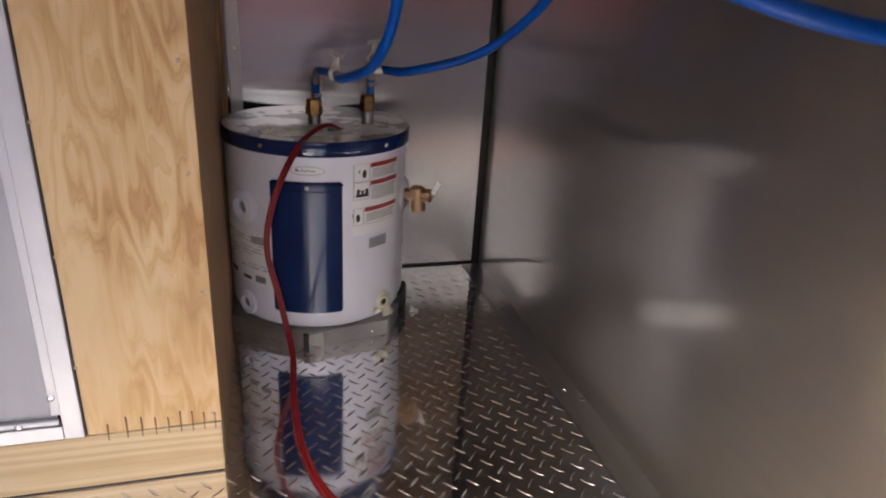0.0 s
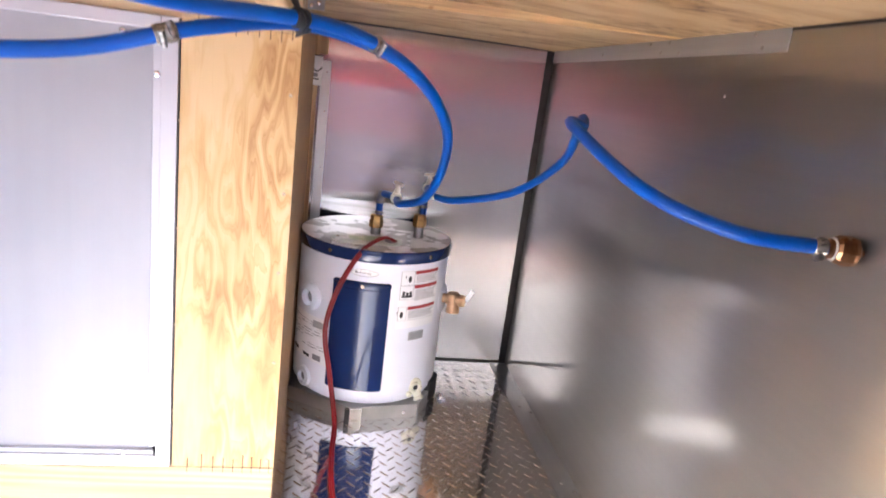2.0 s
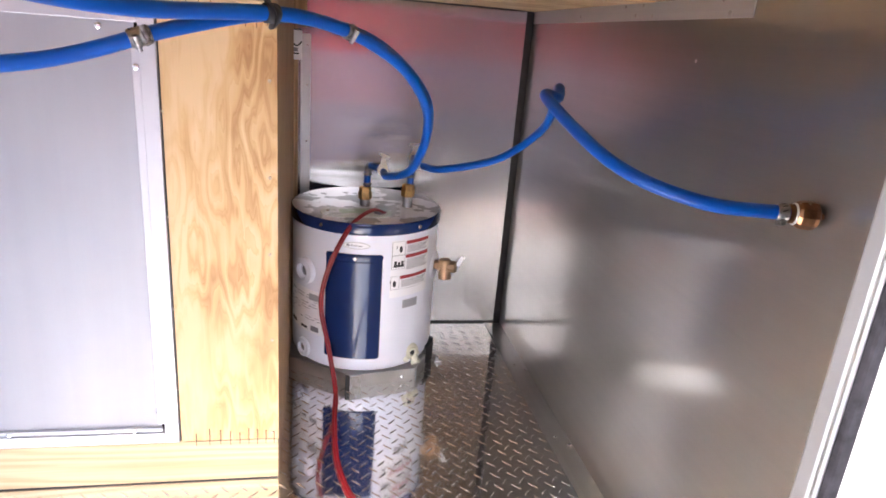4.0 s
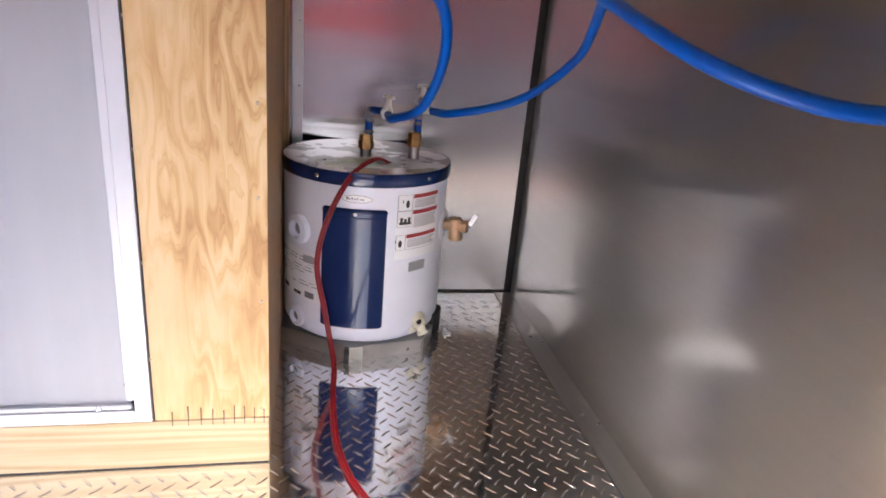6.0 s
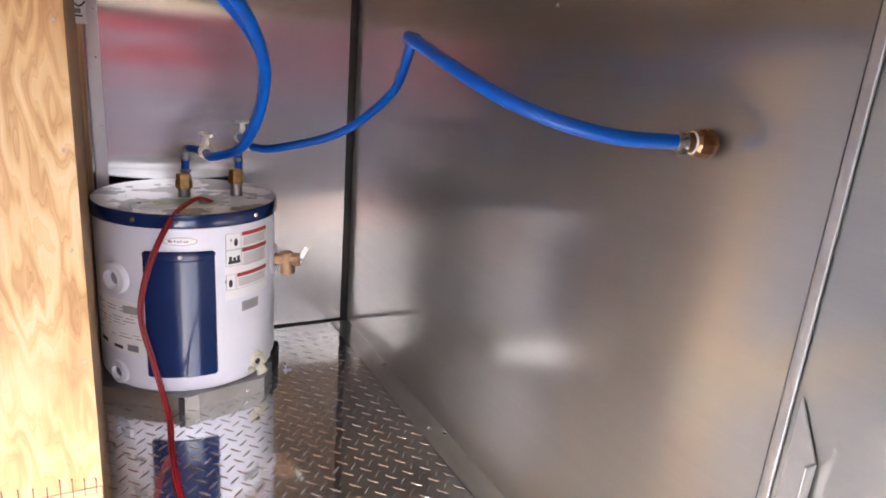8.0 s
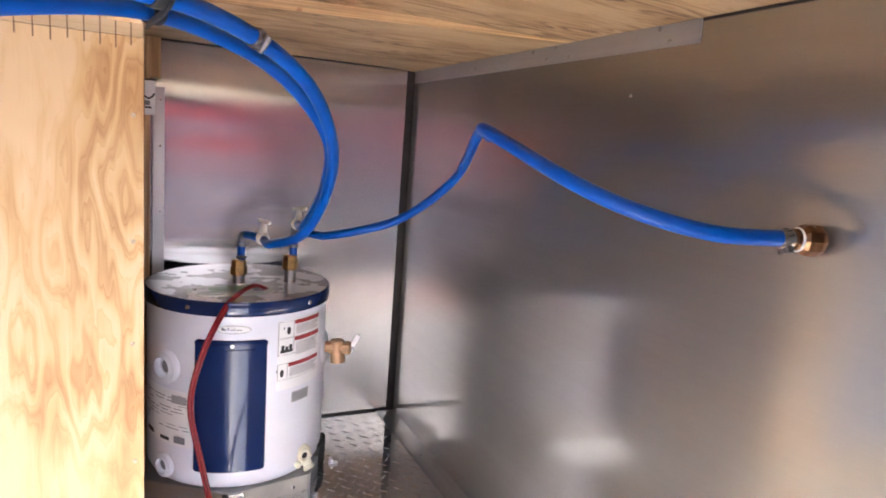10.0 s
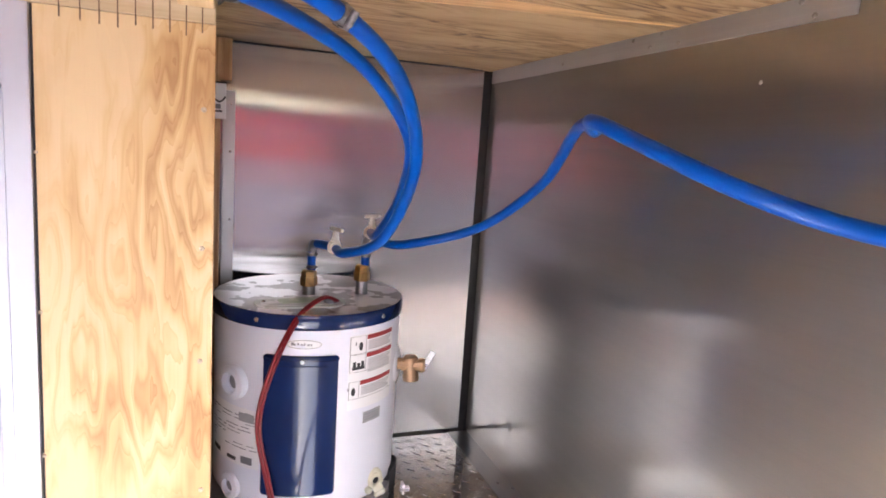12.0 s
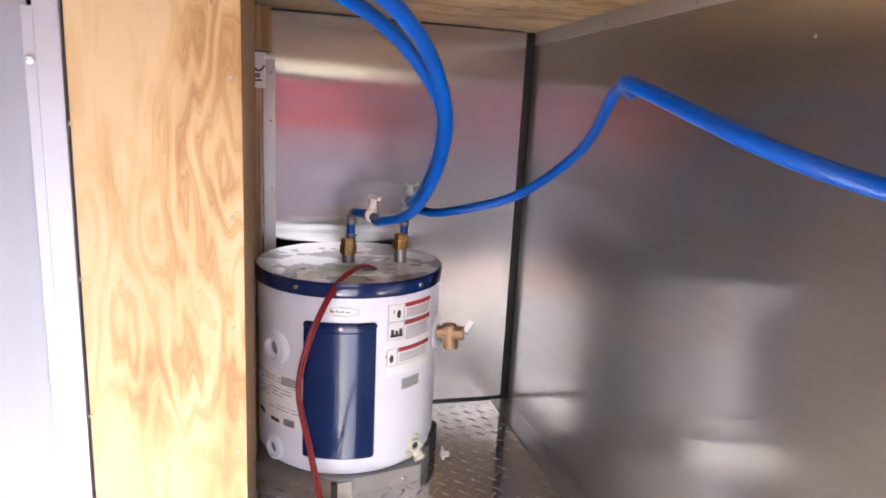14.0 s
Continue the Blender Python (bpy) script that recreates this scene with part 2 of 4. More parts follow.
PLY = veneer("plywood_face", (0.650, 0.462, 0.250), (0.565, 0.362, 0.158), (0.40, 0.215, 0.078), "z", 9, 9, 0.34, (0.3, 0.0, 0.2), mark=0.70, lick=3.8, thin=0.50)
PLY_SIDE = wooden("plywood_edge", (0.52, 0.33, 0.165), (0.30, 0.165, 0.07), "z", 60, (0.2, 1.5, 0.4), 0.05)
PINE = wooden("pine_board", (0.60, 0.475, 0.295), (0.47, 0.335, 0.182), "x", 26, (-0.3, 1.02, 0.03), 0.07)
PINE_Y = wooden("pine_beam", (0.80, 0.60, 0.34), (0.66, 0.45, 0.22), "y", 24, (-0.02, 0.5, 0.88), 0.07)
PLY_CEIL = veneer("plywood_ceiling", (0.47, 0.315, 0.165), (0.34, 0.205, 0.09), (0.12, 0.055, 0.020), "x", 7.0, 10, 0.40, (0.1, 0.4, 0.0), mark=0.80)
PLIES = material("plywood_plies", (0.58, 0.38, 0.19), 0.7, vary=0.38, scale=4, stretch=(1, 1, 70), stain=(0.30, 0.10, 0.03), stain_scale=14, stain_at=(0.62, 0.68))
WHITE = material("white_enamel", (0.76, 0.775, 0.86), 0.28, vary=0.03, scale=8, coat=0.3, stain=(0.66, 0.65, 0.66), stain_at=(0.62, 0.85))
NAVY = material("navy_paint", (0.008, 0.021, 0.088), 0.10, vary=0.10, scale=10, gloss=0.36)
TOP_STEEL = material("tank_top_steel", (0.35, 0.34, 0.345), 0.28, 0.95, vary=0.2, scale=14, bump=0.08, bump_scale=14,
                     stain=(0.86, 0.85, 0.87), stain_scale=11, stain_at=(0.495, 0.510))
PALE_GREEN = material("junction_cover", (0.33, 0.42, 0.26), 0.4, vary=0.15, scale=30, stain=(0.78, 0.79, 0.76), stain_scale=16, stain_at=(0.53, 0.57))
COVER = material("cover_enamel", (0.60, 0.63, 0.57), 0.25, vary=0.10, scale=30, stain=(0.80, 0.80, 0.78), stain_scale=22, stain_at=(0.50, 0.56))
LABEL = material("label_paper", (0.82, 0.82, 0.84), 0.5, vary=0.03)
LABEL_GREY = material("label_grey", (0.33, 0.33, 0.345), 0.5, vary=0.05)
RED_INK = material("red_ink", (0.34, 0.022, 0.025), 0.5, vary=0.1)
GREY_INK = material("grey_ink", (0.20, 0.20, 0.22), 0.5, vary=0.1)
BLACK_INK = material("black_ink", (0.02, 0.02, 0.025), 0.5, vary=0.1)
BRASS = material("aged_brass", (0.62, 0.40, 0.16), 0.28, 1.0, vary=0.25, scale=60, bump=0.1, stain=(0.20, 0.10, 0.05), stain_scale=40, stain_at=(0.55, 0.8))
BRASS_OLD = material("tarnished_brass", (0.23, 0.115, 0.06), 0.34, 1.0, vary=0.35, scale=70, bump=0.2, stain=(0.55, 0.45, 0.34), stain_scale=45, stain_at=(0.6, 0.7))
CHROME = material("zinc_steel", (0.72, 0.72, 0.74), 0.2, 1.0, vary=0.1, scale=50)
HOSE = material("blue_hose", (0.0, 0.068, 0.36), 0.36, vary=0.12, scale=25, gloss=0.3, bump=0.05, bump_scale=200)
WIRE = material("red_wire", (0.20, 0.006, 0.010), 0.34, vary=0.1, scale=60)
IVORY = material("ivory_plastic", (0.80, 0.77, 0.71), 0.4, vary=0.06, scale=40)
CREAM = material("cream_plastic", (0.70, 0.68, 0.55), 0.4, vary=0.1, scale=40)
BLACK = material("black_rubber", (0.02, 0.02, 0.022), 0.6, vary=0.3, scale=60, bump=0.3, bump_scale=150)
SEAL = material("seal_rubber", (0.018, 0.017, 0.021), 0.9, vary=0.5, scale=160, bump=0.5, bump_scale=300, gloss=0.15)
SKIN = material("white_trailer_skin", (0.60, 0.61, 0.635), 0.35, vary=0.04, scale=4)
NAIL = material("dark_nail_slot", (0.17, 0.10, 0.055), 0.7, vary=0.3, scale=120)
# Colours of the added red stand-in, paler downwards to fade its reflection.
RED_PAINT = material("red_stand_in_paint", (0.76, 0.10, 0.11), 0.3, vary=0.05, coat=0.6)
PALE_RED = material("pale_red_reflection_tint", (0.64, 0.34, 0.345), 0.45, vary=0.08)
LOW_PINK = material("pinkish_reflection_tint", (0.58, 0.43, 0.43), 0.5, vary=0.08)
GRAVEL = material("pale_gravel", (0.57, 0.55, 0.52), 0.9, vary=0.3, scale=3, bump=0.6, bump_scale=8)
BRONZE = material("valve_bronze", (0.42, 0.27, 0.16), 0.45, 0.85, vary=0.2, scale=50, bump=0.15, bump_scale=150)
CLAMP = material("stainless_clamp", (0.27, 0.26, 0.255), 0.40, 1.0, vary=0.5, scale=150, bump=0.2, bump_scale=250)
BAR_PALE = material("pale_anodised_bar", (0.74, 0.74, 0.76), 0.5, 0.0, vary=0.05, scale=6)
ZINC_DULL = material("galvanised_plate", (0.42, 0.40, 0.38), 0.5, 0.8, vary=0.3, scale=40)
DULL_SCREW = material("dull_screw", (0.50, 0.40, 0.28), 0.5, 0.4, vary=0.3, scale=300)
YARD = material("pale_render", (0.60, 0.585, 0.57), 0.85, vary=0.12, scale=1.5, bump=0.3, bump_scale=30)


# ---- mesh helpers ----
def link(name, bm, mat, parent=None, label="", smooth=False, m=None):
    me = bpy.data.meshes.new(name)
    bmesh.ops.recalc_face_normals(bm, faces=bm.faces)
    if smooth:
        for f in bm.faces:
            f.smooth = True
        for e in bm.edges:
            if len(e.link_faces) == 2 and e.calc_face_angle(0) > radians(38):
                e.smooth = False
    bm.to_mesh(me)
    bm.free()
    me.materials.append(mat)
    ob = new(name, me)
    if parent:
        ob.parent = parent
    if m:
        ob.matrix_basis = m
    if label:
        ob["label"] = label
    return ob


def part(name, bm, mat, parent, label="", smooth=False):
    return link(name, bm, mat, parent, label, smooth)


def thing(name, label, category, group="", at=(0, 0, 0)):
    ob = new(name)
    ob.location = at
    ob.empty_display_size = 0.02
    return tagged(ob, label, category, group)


def box(x0, x1, y0, y1, z0, z1, bevel=0.0, bm=None, seg=2):
    bm2 = bmesh.new()
    bmesh.ops.create_cube(bm2, size=1)
    for v in bm2.verts:
        v.co = Vector((x0 + (v.co.x + 0.5) * (x1 - x0), y0 + (v.co.y + 0.5) * (y1 - y0), z0 + (v.co.z + 0.5) * (z1 - z0)))
    if bevel:
        bmesh.ops.bevel(bm2, geom=bm2.edges[:], offset=bevel, segments=seg, profile=0.5, affect="EDGES")
    return join(bm, bm2)


def join(bm, other):
    if bm is None:
        return other
    me = bpy.data.meshes.new("tmp")
    other.to_mesh(me)
    bm.from_mesh(me)
    bpy.data.meshes.remove(me)
    other.free()
    return bm


def lathe(profile, n=48, bm=None, m=None):
    """A turned body about z from (radius, z) pairs."""
    b = bmesh.new()
    rings = []
    for r, z in profile:
        if r < 1e-6:
            rings.append([b.verts.new((0, 0, z))])
        else:
            rings.append([b.verts.new((r * math.cos(2 * math.pi * k / n), r * math.sin(2 * math.pi * k / n), z)) for k in range(n)])
    for a, c in zip(rings, rings[1:]):
        for k in range(n):
            q = (k + 1) % n
            if len(a) == 1 and len(c) == 1:
                continue
            if len(a) == 1:
                b.faces.new((a[0], c[k], c[q]))
            elif len(c) == 1:
                b.faces.new((a[k], a[q], c[0]))
            else:
                b.faces.new((a[k], a[q], c[q], c[k]))
    if m:
        bmesh.ops.transform(b, matrix=m, verts=b.verts)
    return join(bm, b)


def smooth_path(points, per=10):
    """A Catmull-Rom line through the points."""
    p = [Vector(q) for q in points]
    p = [2 * p[0] - p[1], *p, 2 * p[-1] - p[-2]]
    out = []
    for a, b, c, d in zip(p, p[1:], p[2:], p[3:]):
        for k in range(per):
            f = k / per
            out.append(0.5 * (2 * b + (c - a) * f + (2 * a - 5 * b + 4 * c - d) * f * f + (3 * b - a - 3 * c + d) * f ** 3))
    return out + [p[-2]]


def tube(line, r, n=14, bm=None, cap=True, squash=1.0):
    """A pipe of radius r along a line of points."""
    b = bmesh.new()
    line = [Vector(q) for q in line]
    t0 = (line[1] - line[0]).normalized()
    side = t0.orthogonal().normalized()
    rings = []
    for k, q in enumerate(line):
        t = (line[min(k + 1, len(line) - 1)] - line[max(k - 1, 0)]).normalized()
        side = (side - side.dot(t) * t).normalized()
        up = t.cross(side)
        rings.append([b.verts.new(q + r * (math.cos(2 * math.pi * j / n) * side + squash * math.sin(2 * math.pi * j / n) * up)) for j in range(n)])
    for a, c in zip(rings, rings[1:]):
        for j in range(n):
            b.faces.new((a[j], a[(j + 1) % n], c[(j + 1) % n], c[j]))
    if cap:
        b.faces.new(rings[0][::-1])
        b.faces.new(rings[-1])
    return join(bm, b)


def rod(a, c, r, n=14, bm=None):
    return tube([Vector(a), (Vector(a) + Vector(c)) / 2, Vector(c)], r, n, bm)


def turned(profile, at, axis, n=24, bm=None):
    """A turned body whose z runs along axis from at."""
    q = Vector(axis).normalized().to_track_quat("Z", "Y").to_matrix().to_4x4()
    return lathe(profile, n, bm, Matrix.Translation(at) @ q)


def uv_plane(ob, u, v):
    """Lays a UV map over a mesh so that brushed metal knows its direction."""
    me = ob.data
    layer = me.uv_layers.new(name="UVMap")
    for loop in me.loops:
        co = me.vertices[loop.vertex_index].co
        layer.data[loop.index].uv = (co[u], co[v])
    return ob


def screw_head(name, at, axis, r, parent, mat=None):
    prof = [(0, 0.0), (r, 0.0), (r * 0.95, r * 0.3), (r * 0.6, r * 0.5), (r * 0.32, r * 0.53), (r * 0.28, r * 0.3), (0, r * 0.28)]
    return part(name, turned(prof, at, axis, 16), mat or CHROME, parent, smooth=True)


# ---- the plan ----
WALL_X, BACK_Y, CEIL, POST_Y = 0.602, 1.775, 0.938, 1.066
LEFT_X, FRONT_Y = -0.95, 0.170

# ---- structure ----
ground = link("ground", box(-400, 400, -400, 400, -0.75, -0.70), GRAVEL)
tagged(ground, "pale gravel yard outside the open hatch", "ground", kind="structure")

floor = link("floor", box(LEFT_X, WALL_X + 0.02, FRONT_Y - 0.02, BACK_Y + 0.03, -0.03, 0.0), TREAD)
uv_plane(floor, 0, 1)
tagged(floor, "polished raised-tread metal floor plate with mirror-like sheen", "floor", kind="structure")

wall_back = link("wall_back", box(-0.95, 0.583, BACK_Y, BACK_Y + 0.02, 0.006, CEIL + 0.03), STEEL_BACK)
uv_plane(wall_back, 0, 2)
tagged(wall_back, "brushed stainless sheet wall, slightly buckled, reflecting red", "wall", kind="structure")
wall_right = link("wall_right", box(WALL_X, WALL_X + 0.02, 0.462, BACK_Y - 0.008, 0.0, CEIL + 0.03), STEEL_SIDE)
uv_plane(wall_right, 1, 2)
tagged(wall_right, "brushed stainless side wall with soft blurred reflections", "wall", kind="structure")
wall_right_front = link("wall_right_front", box(WALL_X + 0.002, WALL_X + 0.02, FRONT_Y, 0.460, 0.0, CEIL + 0.03), STEEL_SIDE)
uv_plane(wall_right_front, 1, 2)
tagged(wall_right_front, "brushed stainless sheet beside the hatch opening", "wall", kind="structure")
# Near-black backing paints the shade in the open corner gap.
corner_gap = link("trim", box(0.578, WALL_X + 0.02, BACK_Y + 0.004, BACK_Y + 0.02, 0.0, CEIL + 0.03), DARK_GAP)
tagged(corner_gap, "dark open gap where the two steel walls meet", "trim", kind="structure")
# Dark filler paints the shade under the back sheet.
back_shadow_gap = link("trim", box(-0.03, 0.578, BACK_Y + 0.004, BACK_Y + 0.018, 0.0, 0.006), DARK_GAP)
tagged(back_shadow_gap, "dark gap under the back wall sheet", "trim", kind="structure")
# Thin dark strip on the wall paints the shadow gap below the ceiling.
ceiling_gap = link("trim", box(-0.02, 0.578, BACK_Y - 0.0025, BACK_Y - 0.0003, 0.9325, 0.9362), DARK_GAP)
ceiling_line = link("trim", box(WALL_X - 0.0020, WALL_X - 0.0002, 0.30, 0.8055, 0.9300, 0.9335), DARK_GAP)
tagged(ceiling_line, "dark joint line between side wall and plywood ceiling", "trim", kind="structure")
tagged(ceiling_gap, "dark strip painted as the shadow gap between steel wall and plywood ceiling", "trim", kind="structure")
wall_left = link("wall_left", box(LEFT_X - 0.02, LEFT_X, FRONT_Y, BACK_Y + 0.02, -0.03, CEIL + 0.04), SKIN)
tagged(wall_left, "plain pale wall closing the compartment", "wall", kind="structure")


def ceiling_sheet():
    """The lower, rear plywood sheet; its front edge runs askew and its back is tight under the roof."""
    bm = bmesh.new()
    xs = ((-0.06, 1.195), (WALL_X, 1.085))
    low = [bm.verts.new((x, y, z)) for (x, y), z in zip(xs, (0.925, 0.9325))] + [bm.verts.new((WALL_X, BACK_Y, 0.937)), bm.verts.new((-0.06, BACK_Y, 0.937))]
    top = [bm.verts.new((v.co.x, v.co.y, 0.9500 if v.co.x < 0 else 0.9385)) for v in low]
    bm.faces.new(low)
    bm.faces.new(top[::-1])
    for a in range(4):
        b = (a + 1) % 4
        bm.faces.new((low[a], low[b], top[b], top[a]))
    return bm


bm = box(LEFT_X, WALL_X + 0.02, FRONT_Y, BACK_Y + 0.02, 0.951, 0.97)
bmesh.ops.bisect_plane(bm, geom=bm.verts[:] + bm.edges[:] + bm.faces[:], plane_co=(0.1, 0, 0), plane_no=(1, 0, 0))
for v in bm.verts:
    if v.co.x > 0.3:
        v.co.z -= 0.0175
ceiling = link("ceiling", bm, PLY_CEIL)
tagged(ceiling, "plywood ceiling with broad swirling grain", "ceiling", kind="structure")
ceiling_rear = link("ceiling_rear", ceiling_sheet(), PLY_CEIL)
ceiling_rear.data.materials.append(PLIES)
for poly in ceiling_rear.data.polygons:
    if abs(poly.normal.z) < 0.5:
        poly.material_index = 1
tagged(ceiling_rear, "lower plywood ceiling sheet with a split, layered edge", "ceiling", kind="structure")

# front wall of the trailer with its hatch opening
front = link("wall_front", box(0.2338, 1.6, FRONT_Y - 0.020, FRONT_Y, -0.7, 1.5), SKIN)
tagged(front, "white trailer skin beside the open hatch", "wall", kind="structure")
# Unseen lining, added to cut the white skin's fill light and reflection.
front_lining = link("wall_front_lining", box(0.2365, WALL_X, FRONT_Y + 0.0022, FRONT_Y + 0.008, 0.0, CEIL), STEEL_SIDE)
uv_plane(front_lining, 0, 2)
tagged(front_lining, "unseen stainless lining added inside the hatch wall to darken reflections", "wall", kind="structure")
front_top = link("wall_front_top", box(-1.6, 0.2338, FRONT_Y - 0.020, FRONT_Y, 0.94, 1.5), SKIN)
tagged(front_top, "white trailer skin above the hatch", "wall", kind="structure")
front_low = link("wall_front_low", box(-1.6, 0.2338, FRONT_Y - 0.020, FRONT_Y, -0.7, -0.03), SKIN)
tagged(front_low, "white trailer skin under the hatch sill", "wall", kind="structure")
front_left = link("wall_front_left", box(-1.6, LEFT_X, FRONT_Y - 0.020, FRONT_Y, -0.03, 0.94), SKIN)
tagged(front_left, "white trailer skin at the far side of the hatch", "wall", kind="structure")

skin_roof = link("roof_outer", box(-1.6, 1.6, FRONT_Y - 0.020, 1.95, 1.5005, 1.53), SKIN)
tagged(skin_roof, "white outer roof skin of the trailer", "roof", kind="structure")
for nm, dims in (("wall_outer_back", (-1.6, 1.6, 1.93, 1.95)), ("wall_outer_left", (-1.6, -1.58, FRONT_Y + 0.001, 1.929)), ("wall_outer_right", (1.58, 1.6, FRONT_Y + 0.001, 1.929))):
    skin = link(nm, box(*dims, -0.70, 1.5), SKIN)
    tagged(skin, "white outer skin closing the trailer body", "wall", kind="structure")

# hatch frame on the opening's right edge
hatch = thing("hatch_frame", "aluminium hatch frame with a black rubber seal", "door frame")
part("frame_profile", box(0.2263, 0.2335, FRONT_Y - 0.007, FRONT_Y + 0.002, -0.028, 0.938, 0.0015), ALU_JAMB, hatch)
part("frame_lip", box(0.2265, 0.2283, FRONT_Y - 0.0095, FRONT_Y - 0.0072, -0.028, 0.938, 0.001), ALU_JAMB, hatch)
part("rubber_seal", box(0.2285, 0.2336, FRONT_Y - 0.0130, FRONT_Y - 0.0072, -0.028, 0.938, 0.0015), SEAL, hatch, "black foam rubber hatch seal")

# floor angle, ceiling angle, wall edge trim
angle = thing("floor_angle", "dull steel angle trim screwed along floor and wall", "trim")
fa = box(0.550, WALL_X - 0.0001, 0.3, BACK_Y - 0.012, 0.0, 0.0022)
uv_plane(part("strip", fa, STEEL_TRIM, angle), 1, 0)
for y in (0.79, 1.126, 1.46):
    screw_head("screw", (0.594, y, 0.0022), (0, 0, 1), 0.005, angle)
    screw_head("screw", (0.572, y + 0.03, 0.0022), (0, 0, 1), 0.004, angle)
angle_top = thing("ceiling_angle", "galvanised angle strip riveted under the ceiling", "trim")
uv_plane(part("strip", box(WALL_X - 0.0025, WALL_X - 0.0004, 0.806, BACK_Y - 0.012, 0.9030, 0.9335, 0.0005), GALV_STRIP, angle_top), 1, 2)
for y, z in ((0.858, 0.910), (0.879, 0.9285), (1.086, 0.910), (1.151, 0.912), (1.125, 0.9285), (1.197, 0.9285), (1.42, 0.915)):
    screw_head("rivet", (WALL_X - 0.0025, y, z), (-1, 0, 0), 0.0034, angle_top, ZINC_DULL)
edge_trim = thing("wall_edge_trim", "slim steel edge strip over a sheet joint", "trim")
part("strip", box(WALL_X - 0.004, WALL_X - 0.0005, 0.449, 0.4605, 0.0, CEIL, 0.001), ALU_DULL, edge_trim)
part("sealant_line", box(WALL_X - 0.002, WALL_X - 0.0003, 0.4607, 0.4625, 0.0, CEIL), DARK_GAP, edge_trim, "dark sealant line")
wall_rivet = thing("wall_rivet", "small pale rivet in the steel wall", "rivet", at=(WALL_X, 0.925, 0.842))
screw_head("head", (0, 0, 0), (-1, 0, 0), 0.0028, wall_rivet, ZINC_DULL)
bracket = thing("angle_bracket", "small grey metal angle bracket on the wall", "bracket")
bm = bmesh.new()
ring = [[bm.verts.new((x, y, z)) for y, z in ((0.414, 0.20), (0.4415, 0.20), (0.4415, 0.455), (0.414, 0.398))] for x in (WALL_X - 0.0028, WALL_X - 0.0002)]
bm.faces.new(ring[0])
bm.faces.new(ring[1][::-1])
for a in range(4):
    bm.faces.new((ring[0][a], ring[0][(a + 1) % 4], ring[1][(a + 1) % 4], ring[1][a]))
part("plate", bm, ALU_DULL, bracket)
part("flange", box(WALL_X - 0.020, WALL_X - 0.0030, 0.411, 0.414, 0.20, 0.398, 0.0008), ALU_DULL, bracket)


# ---- wooden partition with its post ----
post = thing("plywood_post", "pale plywood-faced post with nails along top and bottom", "post")
part("face_panel", box(-0.2115, -0.035, POST_Y, POST_Y + 0.012, 0.0905, 0.852, 0.0008), PLY, post)
part("core", box(-0.2085, -0.0362, POST_Y + 0.0125, 1.16, 0.0905, 0.93), PLY_SIDE, post, "raw darker wooden studs behind the face")
part("side_board", box(-0.075, -0.0372, 1.1605, 1.70, 0.0, 0.945), PLY_SIDE, post, "raw brown plywood partition side")
part("foot_block", box(-0.2085, -0.0372, 1.1005, 1.160, 0.0, 0.0900), PLY_SIDE, post)
part("rear_stud", box(-0.06, -0.0270, 1.7002, 1.744, 0.0, 0.93), PLY_SIDE, post)
part("rear_block", box(-0.0268, -0.006, 1.7002, 1.744, 0.846, 0.93), PLY_SIDE, post)
for k in range(9):
    f = k / 8
    xb, xt = -0.186 + 0.142 * f ** 0.85, -0.188 + 0.138 * f ** 0.95
    hb, ht = 0.010 + 0.003 * ((k * 7) % 4), 0.013 + 0.003 * ((k * 5) % 4)
    part("nail", box(xb, xb + 0.0014, POST_Y - 0.0030, POST_Y + 0.001, 0.081, 0.096 + hb), NAIL, post)
    part("nail", box(xt, xt + 0.0015, POST_Y - 0.0012, POST_Y + 0.001, 0.848 - ht * 0.5, 0.862 + ht * 0.5), NAIL, post)
for x, z in ((-0.047, 0.759), (-0.0475, 0.601), (-0.0485, 0.465), (-0.047, 0.105), (-0.046, 0.30)):
    screw_head("screw", (x, POST_Y - 0.0002, z), (0, -1, 0), 0.0030, post, DULL_SCREW)
for z in (0.20, 0.36, 0.527, 0.70):
    part("nail", box(-0.2135, -0.2095, POST_Y - 0.0015, POST_Y + 0.003, z, z + 0.003), DULL_SCREW, post)
# Black strip paints the shade in the slit between post and panel frame.
part("shadow_strip", box(-0.2143, -0.2118, POST_Y + 0.003, POST_Y + 0.02, 0.0905, 0.852), DARK_GAP, post, "dark strip painting the shaded gap beside the post")

sill = thing("sill_board", "pale pine board lying on the tread plate", "board")
part("board", box(LEFT_X, -0.0352, POST_Y - 0.002, 1.10, 0.0028, 0.0895, 0.002), PINE, sill)
# Dark strip stands in for the shadow line below the board.
part("sill_shade", box(LEFT_X, -0.0370, POST_Y + 0.0005, 1.098, 0.0, 0.0027), DARK_GAP, sill, "dark strip painting the shadow gap under the board")
header = thing("header_board", "pale pine header board over the post", "board")
part("board", box(-0.2115, -0.0352, POST_Y - 0.001, 1.10, 0.8525, 0.925, 0.0015), PINE, header)
part("side_rail", box(LEFT_X, -0.2118, POST_Y + 0.004, 1.10, 0.8525, 0.905, 0.0015), PINE, header)
bar = link("aluminium_bar", box(LEFT_X, -0.18, 1.0, 1.06, 0.906, 0.935, 0.002), BAR_PALE)
tagged(bar, "aluminium bar running under the ceiling", "bar")
beam = link("wooden_beam", box(-0.075, -0.037, 0.49, POST_Y - 0.0015, 0.868, 0.9505, 0.0025, seg=3), PINE_Y)
tagged(beam, "short pale softwood beam under the plywood ceiling", "beam")

